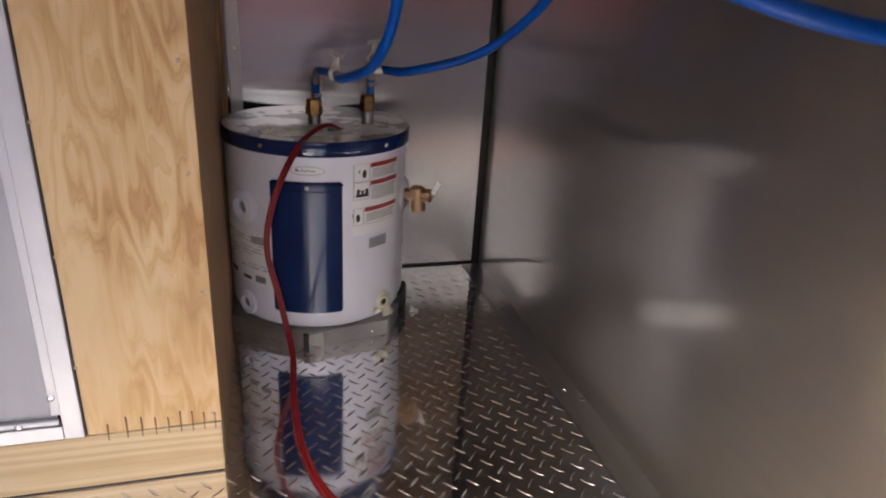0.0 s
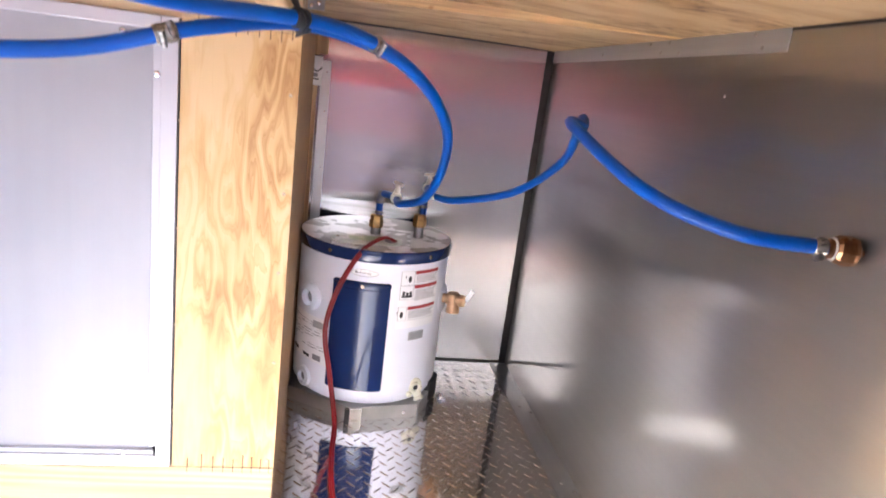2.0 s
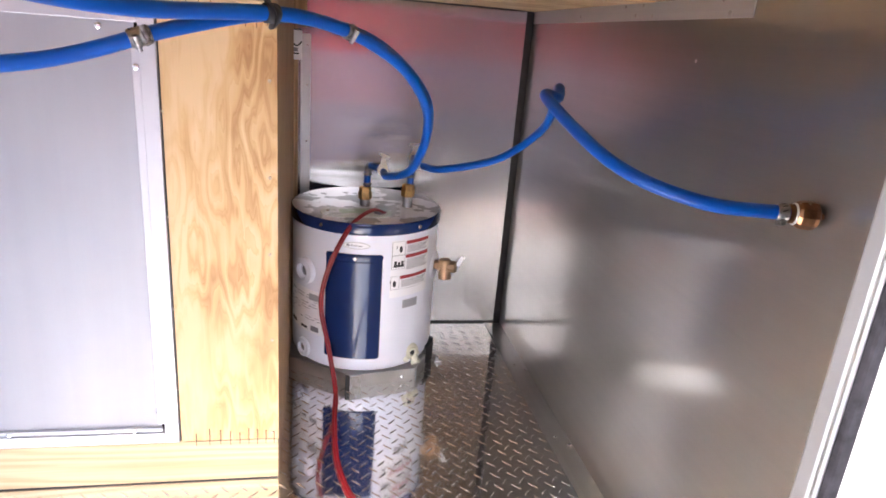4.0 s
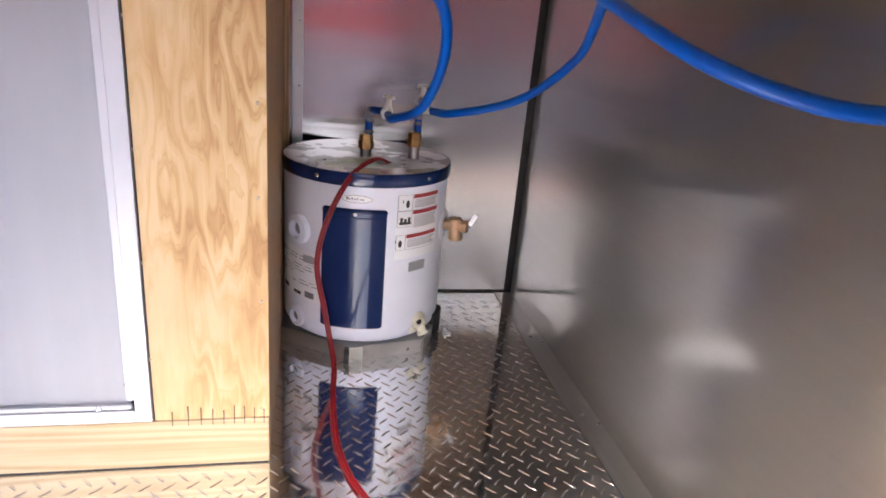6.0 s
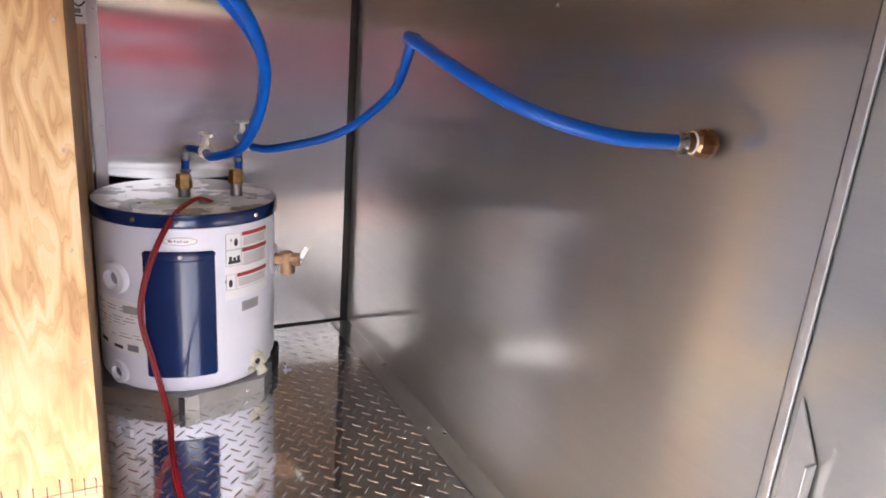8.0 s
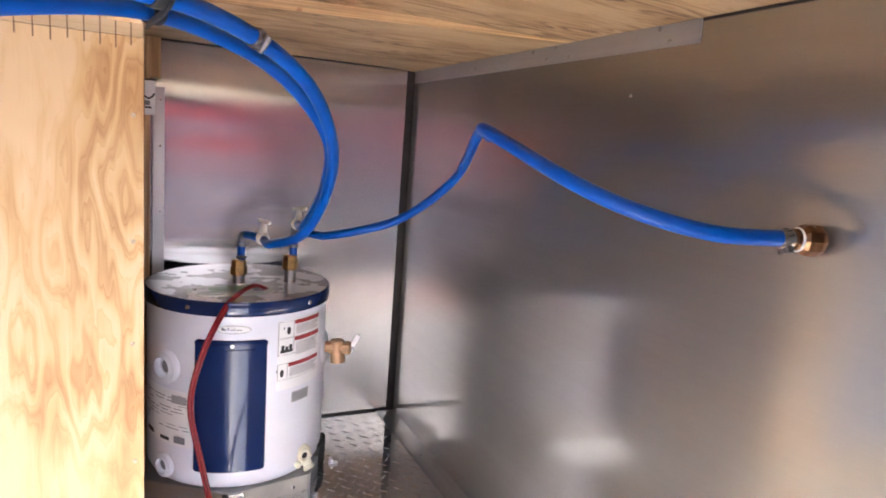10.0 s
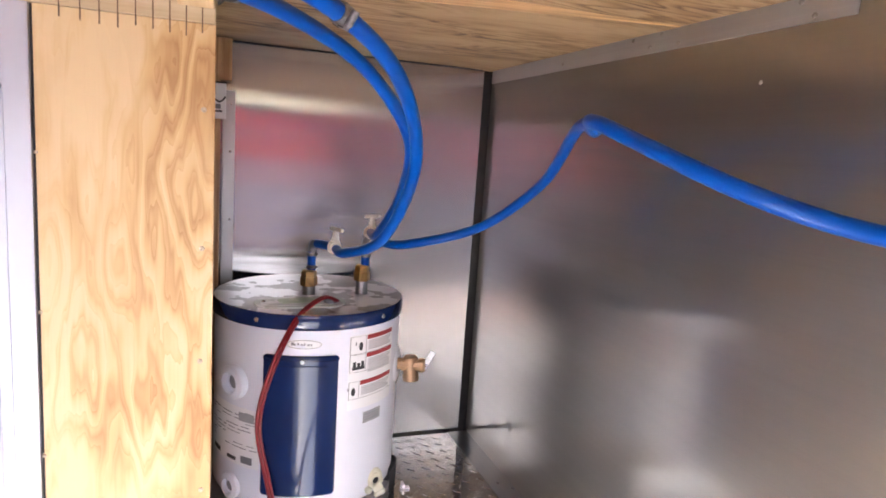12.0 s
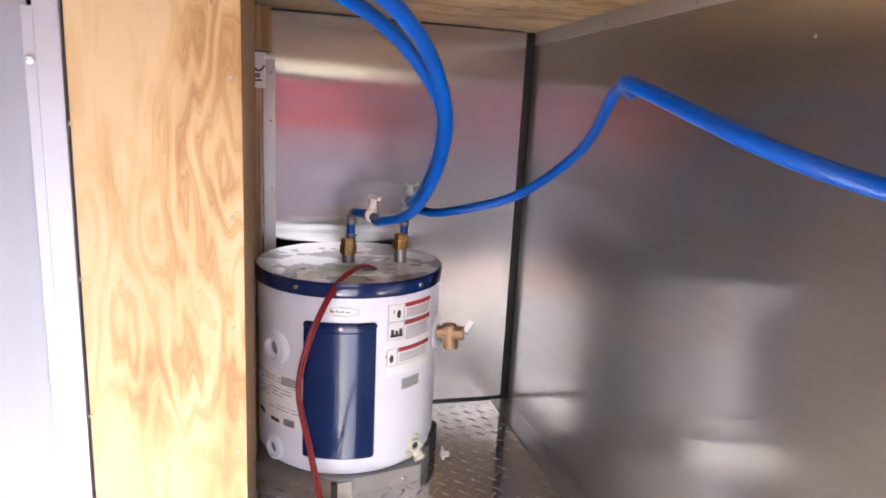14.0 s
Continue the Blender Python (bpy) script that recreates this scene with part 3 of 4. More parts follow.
joist = thing("joist_plate", "small galvanised plate screwed beside the ceiling edge", "bracket")
part("plate", box(-0.0368, -0.008, 1.1890, 1.1908, 0.902, 0.944, 0.0005), ZINC_DULL, joist)
for x, z in ((-0.030, 0.908), (-0.031, 0.926), (-0.018, 0.914), (-0.014, 0.932), (-0.024, 0.938)):
    screw_head("screw", (x, 1.1890, z), (0, -1, 0), 0.0040, joist)

corner_strip = thing("corner_angle", "narrow aluminium corner angle beside the steel wall", "trim")
part("leg", box(-0.0225, 0.0035, BACK_Y - 0.004, BACK_Y - 0.0005, 0.0, 0.831, 0.0008), ALU_JAMB, corner_strip)
part("leg", box(-0.022, -0.019, 1.745, BACK_Y - 0.0042, 0.0, 0.831, 0.0008), ALU_JAMB, corner_strip)
for z in (0.802, 0.70, 0.55):
    screw_head("rivet", (-0.006, BACK_Y - 0.004, z), (0, -1, 0), 0.003, corner_strip)
conn = thing("wire_connector", "small white plastic connector with dark print", "connector")
part("body", box(-0.0395, -0.0165, 1.688, 1.700, 0.767, 0.838, 0.002), LABEL, conn)
# Dark bar paints the shadow line above the connector.
part("shade_line", box(-0.0405, -0.0163, 1.6885, 1.700, 0.8383, 0.8410), BLACK_INK, conn, "painted shadow line on the upper edge")
part("print", tube(smooth_path([(-0.038, 1.6876, 0.806), (-0.030, 1.6876, 0.801), (-0.022, 1.6876, 0.806), (-0.018, 1.6876, 0.812)], 5), 0.0019, 6), BLACK_INK, conn)
part("print", box(-0.0385, -0.0270, 1.6872, 1.6882, 0.787, 0.7965), GREY_INK, conn)
part("print", box(-0.0390, -0.0240, 1.6872, 1.6882, 0.7805, 0.7840), BLACK_INK, conn)

# framed aluminium access panel beside the post
panel = thing("access_panel", "white aluminium access panel in a screwed metal frame", "panel")
uv_plane(part("sheet", box(LEFT_X + 0.01, -0.247, POST_Y + 0.008, POST_Y + 0.012, 0.10, 0.85), ALU_SHEET, panel), 2, 0)
part("frame_side", box(-0.2395, -0.2145, POST_Y - 0.003, POST_Y + 0.010, 0.0905, 0.8522, 0.0012), ALU, panel)
part("frame_step", box(-0.2515, -0.2397, POST_Y + 0.001, POST_Y + 0.0105, 0.128, 0.82, 0.001), ALU, panel)
part("frame_bottom", box(LEFT_X + 0.01, -0.2397, POST_Y - 0.003, POST_Y + 0.010, 0.0905, 0.112, 0.0012), ALU, panel)
part("frame_ledge", box(LEFT_X + 0.01, -0.243, POST_Y - 0.001, POST_Y + 0.0078, 0.1122, 0.1215, 0.003), ALU, panel)
part("frame_top", box(LEFT_X + 0.01, -0.2397, POST_Y - 0.003, POST_Y + 0.010, 0.832, 0.8522, 0.0012), ALU, panel)
for x, z in ((-0.2455, 0.767), (-0.2475, 0.158)):
    screw_head("screw", (x, POST_Y + 0.001, z), (0, -1, 0), 0.0052, panel)
for x, z in ((-0.292, 0.1165), (-0.50, 0.1165), (-0.294, 0.8255 - 0.002)):
    screw_head("screw", (x, POST_Y - 0.001, z), (0, -1, 0), 0.0052, panel)


# ---- water heater ----
HX, HY, HR = 0.159, 1.62, 0.190
BASE, RIM0, RIM1 = 0.0190, 0.387, 0.416


def on_tank(az, z, r=HR):
    a = radians(az)
    return Vector((HX + r * math.cos(a), HY + r * math.sin(a), z))


def patch(az0, az1, z0, z1, r0, r1, n=16, bm=None, corner=0.0, ease=0.0):
    """A curved plate on the tank between two angles; corner rounds its outline."""
    b = bmesh.new()
    w = radians(az1 - az0) * HR
    outline = []
    c = max(corner, 1e-5)
    for cx, cz, a0 in ((w - c, z1 - c, 0), (c, z1 - c, 90), (c, z0 + c, 180), (w - c, z0 + c, 270)):
        for k in range(6 if corner else 1):
            a = radians(a0 + (18 * k if corner else 45))
            outline.append((cx + c * math.cos(a), cz + c * math.sin(a)))
    xs = sorted({round(x, 6) for x, _ in outline} | {w * k / n for k in range(n + 1)})

    def span(x):
        if not corner:
            return z0, z1
        d = max(0.0, c - x, x - (w - c))
        s = c - math.sqrt(max(0.0, c * c - d * d))
        return z0 + s, z1 - s

    cols = []
    for x in xs:
        a = radians(az0) + x / HR
        lo, hi = span(x)
        col = []
        for r, inset in ((r0, 0.0), (r1 - ease, 0.0), (r1, ease)):
            xa = a if not inset else radians(az0) + min(max(x, ease), w - ease) / HR
            for z in ((lo + inset), (hi - inset)):
                col.append(b.verts.new((HX + r * math.cos(xa), HY + r * math.sin(xa), z)))
        cols.append(col)
    for p, q in zip(cols, cols[1:]):
        for i, j in ((0, 2), (2, 4), (4, 5), (5, 3), (3, 1)):
            b.faces.new((p[i], q[i], q[j], p[j]))
    for col in (cols[0], cols[-1]):
        b.faces.new((col[0], col[2], col[4], col[5], col[3], col[1]))
    bmesh.ops.remove_doubles(b, verts=b.verts, dist=1e-6)
    return join(bm, b)


heater = thing("water_heater", "white electric tank water heater with navy rim and panel", "water heater", at=(-0.003, -0.003, 0.0155))
heater.scale = (0.987, 0.985, 0.985)
T = Matrix.Translation((HX, HY, 0))
part("jacket", lathe([(0, BASE), (HR - 0.022, BASE), (HR - 0.008, BASE + 0.004), (HR - 0.001, BASE + 0.016), (HR, BASE + 0.03), (HR, RIM0 + 0.01)], 96, m=T), WHITE, heater, "white enamelled jacket", True)
part("rim_band", lathe([(HR - 0.003, RIM0 + 0.004), (HR + 0.004, RIM0), (HR + 0.0055, RIM0 + 0.002), (HR + 0.0058, RIM1 - 0.006), (HR + 0.0050, RIM1 - 0.002), (HR + 0.004, RIM1 - 0.0004), (HR + 0.0015, RIM1 - 0.0004), (HR - 0.001, RIM1 - 0.003)], 96, m=T), NAVY, heater, "navy blue rim band", True)
part("top_plate", lathe([(HR + 0.0018, RIM1 - 0.0012), (HR + 0.0012, RIM1 + 0.0002), (HR - 0.004, RIM1 + 0.0006), (0.1, RIM1 + 0.0008), (0, RIM1 + 0.001)], 96, m=T), TOP_STEEL, heater, "shiny stained steel top", True)
door = part("front_panel", patch(-123, -80.6, 0.060, 0.3385, HR - 0.002, HR + 0.006, 20, corner=0.008, ease=0.003), NAVY, heater, "navy blue access panel", True)
part("crease", patch(-115, -88, 0.3185, 0.3215, HR + 0.004, HR + 0.0078, 12, ease=0.001), NAVY, door, smooth=True)
part("panel_screw", turned([(0, 0), (0.0042, 0), (0.0036, 0.0018), (0, 0.0022)], on_tank(-101, 0.3285, HR + 0.0072), on_tank(-101, 0, 1) - on_tank(-101, 0, 0), 14), LABEL, door, "white panel screw", True)
part("top_lip", patch(-121, -82.6, 0.329, 0.335, HR + 0.004, HR + 0.0075, 12, ease=0.002), NAVY, door, smooth=True)


def oval(az, z, wide, high, r, n=28, bm=None, ring=0.0):
    b = bmesh.new()
    out, inn = [], []
    for k in range(n):
        a = 2 * math.pi * k / n
        out.append(b.verts.new(on_tank(az + math.degrees(wide * math.cos(a) / HR), z + high * math.sin(a), r)))
        if ring:
            inn.append(b.verts.new(on_tank(az + math.degrees((wide - ring) * math.cos(a) / HR), z + (high - ring) * math.sin(a), r)))
    if ring:
        for k in range(n):
            b.faces.new((out[k], out[(k + 1) % n], inn[(k + 1) % n], inn[k]))
    else:
        b.faces.new(out)
    return join(bm, b)


badge = part("badge", oval(-100.5, 0.3605, 0.0335, 0.0098, HR + 0.0008), LABEL, heater, "white oval maker's badge")
part("badge_ring", oval(-100.5, 0.3605, 0.0325, 0.0088, HR + 0.0014, ring=0.0014), LABEL_GREY, badge)
for k, (wide, low, high) in enumerate(((1.6, 3585, 3640), (0.8, 3585, 3615), (0.8, 3590, 3635), (1.2, 3585, 3612), (0.7, 3588, 3630), (1.3, 3585, 3610), (0.8, 3580, 3612))):
    part("badge_bar", patch(-107.5 + 1.75 * k, -107.5 + 1.75 * k + wide, low / 1e4, high / 1e4, HR + 0.0008, HR + 0.0015, 3), GREY_INK, badge)

warn = part("warning_label", patch(-74.5, -37.5, 0.2235, 0.3715, HR - 0.001, HR + 0.0006, 14), LABEL, heater, "white warning label with red bars")
for top, third in ((0.3695, 0), (0.3335, 1), (0.2800, 2)):
    a0 = -62.5 if third < 2 else -66.5
    part("red_bar", patch(a0, -39, top - 0.0085, top, HR, HR + 0.0011, 8), RED_INK, warn)
    for k in range(6 if third != 1 else 9):
        z = top - 0.0120 - 0.0032 * k
        part("print_line", patch(a0 + 1, -40 - (k * 5) % 4, z - 0.0013, z, HR, HR + 0.0011, 6), GREY_INK if k % 2 else LABEL_GREY, warn)
    part("picture_frame", patch(-74, a0 - 0.8, top - 0.0335, top, HR, HR + 0.0009, 5), LABEL, warn)
    for e0, e1, f0, f1 in ((-74.2, -73.8, top - 0.0335, top), (a0 - 1.0, a0 - 0.6, top - 0.0335, top), (-74.2, a0 - 0.6, top - 0.0006, top)):
        part("label_line", patch(e0, e1, f0, f1, HR, HR + 0.0012, 3), LABEL_GREY, warn)
    zc = top - 0.018
    if third == 1:
        part("picture", patch(-72.5, -64, zc - 0.012, zc - 0.006, HR, HR + 0.0014, 5), BLACK_INK, warn)
        for q in range(3):
            part("picture", patch(-72 + 2.8 * q, -70 + 2.8 * q, zc - 0.006, zc + 0.004 - 0.003 * (q % 2), HR, HR + 0.0014, 3), BLACK_INK, warn)
    else:
        part("picture", oval(a0 - 4.6, zc - 0.002, 0.0045, 0.0085, HR + 0.0014), BLACK_INK, warn)
        part("picture", oval(a0 - 8.0, zc + 0.004, 0.0016, 0.0036, HR + 0.0014), GREY_INK, warn)
    part("label_line", patch(-74.3, -38, top - 0.0352, top - 0.0346, HR, HR + 0.001, 8), GREY_INK, warn)
tag = part("grey_tag", patch(-63.0, -48.5, 0.190, 0.2125, HR - 0.001, HR + 0.0008, 6), LABEL_GREY, heater, "small grey printed tag")
for k in range(3):
    part("print_line", patch(-62, -50, 0.1945 + 0.0055 * k, 0.197 + 0.0055 * k, HR, HR + 0.0012, 4), GREY_INK, tag)
rating = part("rating_label", patch(-170, -124.5, 0.105, 0.222, HR - 0.001, HR + 0.0004, 14), LABEL, heater, "white rating label with grey print")
random.seed(5)
for k in range(11):
    z = 0.214 - 0.0072 * k
    a = -168.0
    while a < -129:
        w = random.uniform(3, 11)
        if random.random() < 0.72:
            part("print_line", patch(a, min(a + w, -126), z - 0.0014, z, HR, HR + 0.0009, 3), GREY_INK if k % 3 else LABEL_GREY, rating)
        a += w + 2.5
for a0, a1, z0, z1, ink in ((-166, -157, 0.113, 0.122, BLACK_INK), (-149, -141, 0.112, 0.119, BLACK_INK), (-137, -129, 0.112, 0.126, GREY_INK), (-139, -128, 0.196, 0.213, LABEL_GREY)):
    part("print_block", patch(a0, a1, z0, z1, HR, HR + 0.001, 4), ink, rating)


def knockout(az, z, r, ring=1.0):
    """A round white plug whose middle is hollow; a dark disc paints its bore's shade."""
    out = on_tank(az, z, 1) - on_tank(az, z, 0)
    at = on_tank(az, z, HR - 0.006)
    b = r * 0.58
    prof = [(r, 0), (r, 0.0130 * ring), (r * 0.95, 0.0165 * ring), (r * 0.74, 0.0175 * ring), (b * 1.12, 0.0205 * ring), (b * 1.03, 0.0205 * ring), (b, 0.0185 * ring), (b, 0.0070), (0, 0.0070)]
    k = part("port_plug", turned(prof, at, out, 36), WHITE, heater, "white round port plug", True)
    part("port_bore_shade", turned([(b * 0.72, 0.0066), (b * 0.70, 0.0076), (b * 0.5, 0.0080), (0, 0.0080)], at, out, 20), GREY_INK, k, "dark disc painting the shade inside the port", True)


knockout(-143.0, 0.270, 0.034)
knockout(-145, 0.056, 0.026, 0.75)

for az in (-127, -52):
    part("rim_screw", turned([(0, 0), (0.005, 0), (0.004, 0.002), (0, 0.0025)], on_tank(az, 0.4015, HR + 0.0055), on_tank(az, 0, 1) - on_tank(az, 0, 0), 12), CHROME, heater, smooth=True)

# drain valve
dv = on_tank(-68, 0.056, 1) - on_tank(-68, 0.056, 0)
drain = part("drain_valve", turned([(0.023, -0.002), (0.023, 0.004), (0.020, 0.007), (0.015, 0.008), (0.0145, 0.013), (0.0125, 0.015), (0.0085, 0.015), (0.008, 0.006), (0, 0.005)], on_tank(-51, 0.058, HR - 0.004), dv, 28), CREAM, heater, "cream plastic drain valve", True)
# Black disc paints the shade inside the drain opening.
part("drain_hole", turned([(0.0080, 0), (0.0078, 0.001), (0, 0.0012)], on_tank(-51, 0.058, HR + 0.0065) + dv * 0.0, dv, 16), BLACK_INK, drain)
p0 = on_tank(-49, 0.046, HR + 0.002)
part("drain_spout", turned([(0.011, 0), (0.011, 0.016), (0.013, 0.018), (0.013, 0.024), (0.008, 0.026), (0, 0.026)], p0, (0.35, -0.5, -0.8), 18), CREAM, drain, smooth=True)
for k, s in enumerate((-1, 1)):
    part("drain_wing", turned([(0, 0), (0.007, 0.001), (0.008, 0.006), (0.005, 0.011), (0, 0.012)], on_tank(-51 + 5.5 * s, 0.046 + 0.004 * s, HR), dv, 14), CREAM, drain, smooth=True)

# relief valve
tv = Vector((0.90, -0.42, 0.02)).normalized()
t0 = on_tank(-20, 0.272, HR - 0.004)
relief = part("relief_valve", turned([(0.0125, 0), (0.0125, 0.012), (0.0152, 0.013), (0.0158, 0.020), (0.0150, 0.028), (0.0138, 0.030), (0.0138, 0.048), (0.0155, 0.049), (0.0155, 0.058), (0.0120, 0.062), (0, 0.063)], t0 + tv * 0.004, tv, 10), BRONZE, heater, "dull bronze relief valve")
part("collar_ring", turned([(0.041, -0.004), (0.041, 0.005), (0.037, 0.010), (0.030, 0.0125), (0.017, 0.012), (0.016, 0.002)], t0 - tv * 0.004, tv, 28), WHITE, relief, "white collar", True)
part("outlet", turned([(0, -0.0185), (0.0130, -0.0185), (0.0158, -0.0155), (0.0158, 0.020), (0.0172, 0.022), (0.0172, 0.034), (0.0135, 0.0355), (0.0125, 0.026), (0, 0.025)], t0 + tv * 0.034, (0.06, -0.05, -1), 16), BRONZE, relief, smooth=True)
lev = t0 + tv * 0.066
lever = part("lever", box(-0.0055, 0.0055, -0.0013, 0.0013, -0.011, 0.034, 0.001), LABEL, relief, "steel test lever")
lever.matrix_basis = Matrix.Translation(lev) @ pose(0, 0, 0, 0, 27, -12)
part("lever_pin", rod(t0 + tv * 0.055, t0 + tv * 0.072, 0.004, 10), CHROME, relief)

# junction cover, wire gland
def rounded_plate(w, d, corner, z0, z1, ease=0.0015):
    """A flat plate with round corners and an eased upper edge."""
    b = bmesh.new()
    rings = []
    for z, inset in ((z0, 0.0), (z1 - ease, 0.0), (z1, ease)):
        ring = []
        c = corner - inset
        for cx, cy, a0 in ((w / 2 - corner, d / 2 - corner, 0), (corner - w / 2, d / 2 - corner, 90), (corner - w / 2, corner - d / 2, 180), (w / 2 - corner, corner - d / 2, 270)):
            for k in range(7):
                a = radians(a0 + 15 * k)
                ring.append(b.verts.new((cx + c * math.cos(a), cy + c * math.sin(a), z)))
        rings.append(ring)
    for p, q in zip(rings, rings[1:]):
        for k in range(len(p)):
            b.faces.new((p[k], p[(k + 1) % len(p)], q[(k + 1) % len(p)], q[k]))
    b.faces.new(rings[-1])
    b.faces.new(rings[0][::-1])
    return b


def laid(bm, x, y, z, turn=0.0):
    bmesh.ops.transform(bm, matrix=pose(x, y, z, 0, 0, turn), verts=bm.verts)
    return bm


cov = part("junction_cover", laid(rounded_plate(0.176, 0.082, 0.036, -0.002, 0.0042), 0.127, 1.520, RIM1, 3), COVER, heater, "pale glossy junction box cover with glue residue", True)
part("cover_inset", laid(rounded_plate(0.156, 0.062, 0.027, 0.0040, 0.0052, 0.0006), 0.127, 1.520, RIM1, 3), COVER, cov, smooth=True)
part("green_patch", laid(rounded_plate(0.074, 0.040, 0.010, 0.0050, 0.0057, 0.0003), 0.121, 1.523, RIM1, 8), PALE_GREEN, cov, "pale green painted patch", True)
part("gland", turned([(0.013, 0), (0.013, 0.006), (0.009, 0.009), (0, 0.009)], (0.182, 1.508, RIM1 + 0.0045), (0, 0, 1), 18), GREY_INK, cov, "dark wire gland", True)
for dx in (-0.07, 0.072):
    screw_head("screw", (0.127 + dx, 1.52, RIM1 + 0.0050), (0, 0, 1), 0.004, cov)

# water connections
for x, y, z0, zn in ((0.1510, 1.592, RIM1, 0.437), (0.2615, 1.593, RIM1, 0.447)):
    part("escutcheon", lathe([(0.034, -0.004), (0.033, 0.0), (0.018, 0.003), (0.015, 0.0025)], 28, m=Matrix.Translation((x, y, z0))), LABEL, heater, "pale sealing washer", True)
    nip = part("nipple", lathe([(0.0125, -0.004), (0.0125, zn - z0)], 20, m=Matrix.Translation((x, y, z0))), ALU_DULL, heater, "steel pipe nipple", True)
    part("brass_nut", lathe([(0.012, 0), (0.0165, 0.001), (0.0175, 0.004), (0.0175, 0.018), (0.0165, 0.0205), (0.0155, 0.021), (0.0155, 0.031), (0.013, 0.034), (0.009, 0.035), (0, 0.035)], 6, m=Matrix.Translation((x, y, zn - 0.002))), BRASS, nip, "brass hose nut")

# stand under the heater
stand = thing("heater_stand", "low folded aluminium stand with an open front corner", "stand", at=(0, -0.009, 0))
OUT = [(-0.040, 1.512), (0.118, 1.404), (0.286, 1.437), (0.345, 1.56), (0.31, 1.73), (0.05, 1.755), (-0.033, 1.66)]


def flange(a, b, h=0.0340, t=0.0016, trim=0.0):
    a, b = Vector((*a, 0)), Vector((*b, 0))
    d = (b - a).normalized()
    a, b = a + d * trim, b - d * trim
    n = Vector((-d.y, d.x, 0)) * t
    bm = bmesh.new()
    v = [bm.verts.new(p + Vector((0, 0, z))) for z in (0.0002, h) for p in (a, b, b + n, a + n)]
    for f in ((0, 1, 2, 3), (7, 6, 5, 4), (0, 4, 5, 1), (1, 5, 6, 2), (2, 6, 7, 3), (3, 7, 4, 0)):
        bm.faces.new([v[i] for i in f])
    return bm


for k, (a, b) in enumerate(zip(OUT, OUT[1:] + OUT[:1])):
    part("flange", flange(a, b, trim=0.003), ALU_DULL, stand)
bm = bmesh.new()
low = [bm.verts.new((x * 0.985 + 0.0024, y * 0.985 + 0.0235, 0.0315)) for x, y in OUT]
top = [bm.verts.new((v.co.x, v.co.y, 0.0340)) for v in low]
bm.faces.new(low)
bm.faces.new(top)
for a in range(len(low)):
    b = (a + 1) % len(low)
    bm.faces.new((low[a], low[b], top[b], top[a]))
part("deck", bm, ALU_DULL, stand)
# Black block paints the shaded slit where the front flanges part.
part("corner_gap", box(0.1035, 0.1140, 1.3990, 1.410, 0.0005, 0.0325), DARK_GAP, stand, "dark block painting the shade in the open corner")
part("bent_lip", flange((0.1145, 1.3985), (0.1440, 1.4045), 0.0337, 0.003), LUG, stand, "brighter bent lip", True)
screw_head("screw", (0.249, 1.4293, 0.0135), (0.2, -1, 0), 0.004, stand)
foot = link("rubber_block", patch(-38, -18, 0.0, 0.060, HR - 0.004, HR + 0.012, 10, ease=0.005), BLACK, smooth=True)
tagged(foot, "black rubber wedge against the heater's foot", "wedge")


scrap = thing("plastic_scrap", "small folded white plastic scrap on the tread plate", "scrap")
bm = box(0.352, 0.372, 1.512, 1.524, 0.0018, 0.0045, 0.0008)
box(0.356, 0.361, 1.514, 1.532, 0.0018, 0.0120, 0.0010, bm=bm)
part("strip", bm, LABEL, scrap)

# ---- hoses ----
def clamp(at, along, r, parent, w=0.0065, turn=0.0):
    """A worm-drive clamp: slotted band, screw housing, screw and its head."""
    t = Vector(along).normalized()
    at = Vector(at)
    band = part("hose_clamp", turned([(r - 0.0004, -w), (r + 0.0012, -w), (r + 0.0018, -w * 0.8), (r + 0.0018, w * 0.8), (r + 0.0012, w), (r - 0.0004, w)], at, t, 28), CLAMP, parent, "stainless worm-drive clamp", True)
    side = t.cross(Vector((0, 0, 1)))
    side = side.normalized() if side.length > 0.1 else Vector((1, 0, 0))
    up = Matrix.Rotation(radians(turn), 3, t) @ side
    wide = t.cross(up).normalized()
    h = min(1.0, w / 0.0065)
    c = at + up * (r + 0.0035 * h)
    part("housing", rod(c - wide * 0.0085 * h, c + wide * 0.0060 * h, 0.0038 * h, 12), CLAMP, band)
    part("clamp_screw", rod(c + wide * 0.0062 * h, c + wide * 0.0105 * h, 0.0030 * h, 8), CLAMP, band)
    for k in range(7):
        a = Matrix.Rotation(radians(turn + 60 + 34 * k), 3, t) @ side
        f = t.cross(a)
        q = at + a * (r + 0.0017)
        part("slot", rod(q - t * w * 0.45 + f * 0.001, q + t * w * 0.45 - f * 0.001, 0.0008 * h, 6), BLACK_INK, band)
    return band


HOT = [(-0.388, 0.203, 0.894), (-0.279, 0.413, 0.887), (-0.229, 0.528, 0.863), (-0.147, 0.675, 0.849), (0.016, 0.823, 0.855), (0.132, 0.933, 0.814), (0.208, 1.079, 0.739), (0.232, 1.195, 0.658), (0.220, 1.301, 0.575), (0.184, 1.408, 0.539), (0.180, 1.462, 0.537)]
SECOND = [(-0.449, 0.489, 0.739), (-0.357, 0.639, 0.774), (-0.236, 0.726, 0.794), (-0.122, 0.779, 0.833), (-0.022, 0.894, 0.857), (0.087, 1.015, 0.842), (0.161, 1.079, 0.802), (0.221, 1.151, 0.739), (0.248, 1.269, 0.668), (0.252, 1.361, 0.610), (0.249, 1.438, 0.568), (0.258, 1.518, 0.562)]
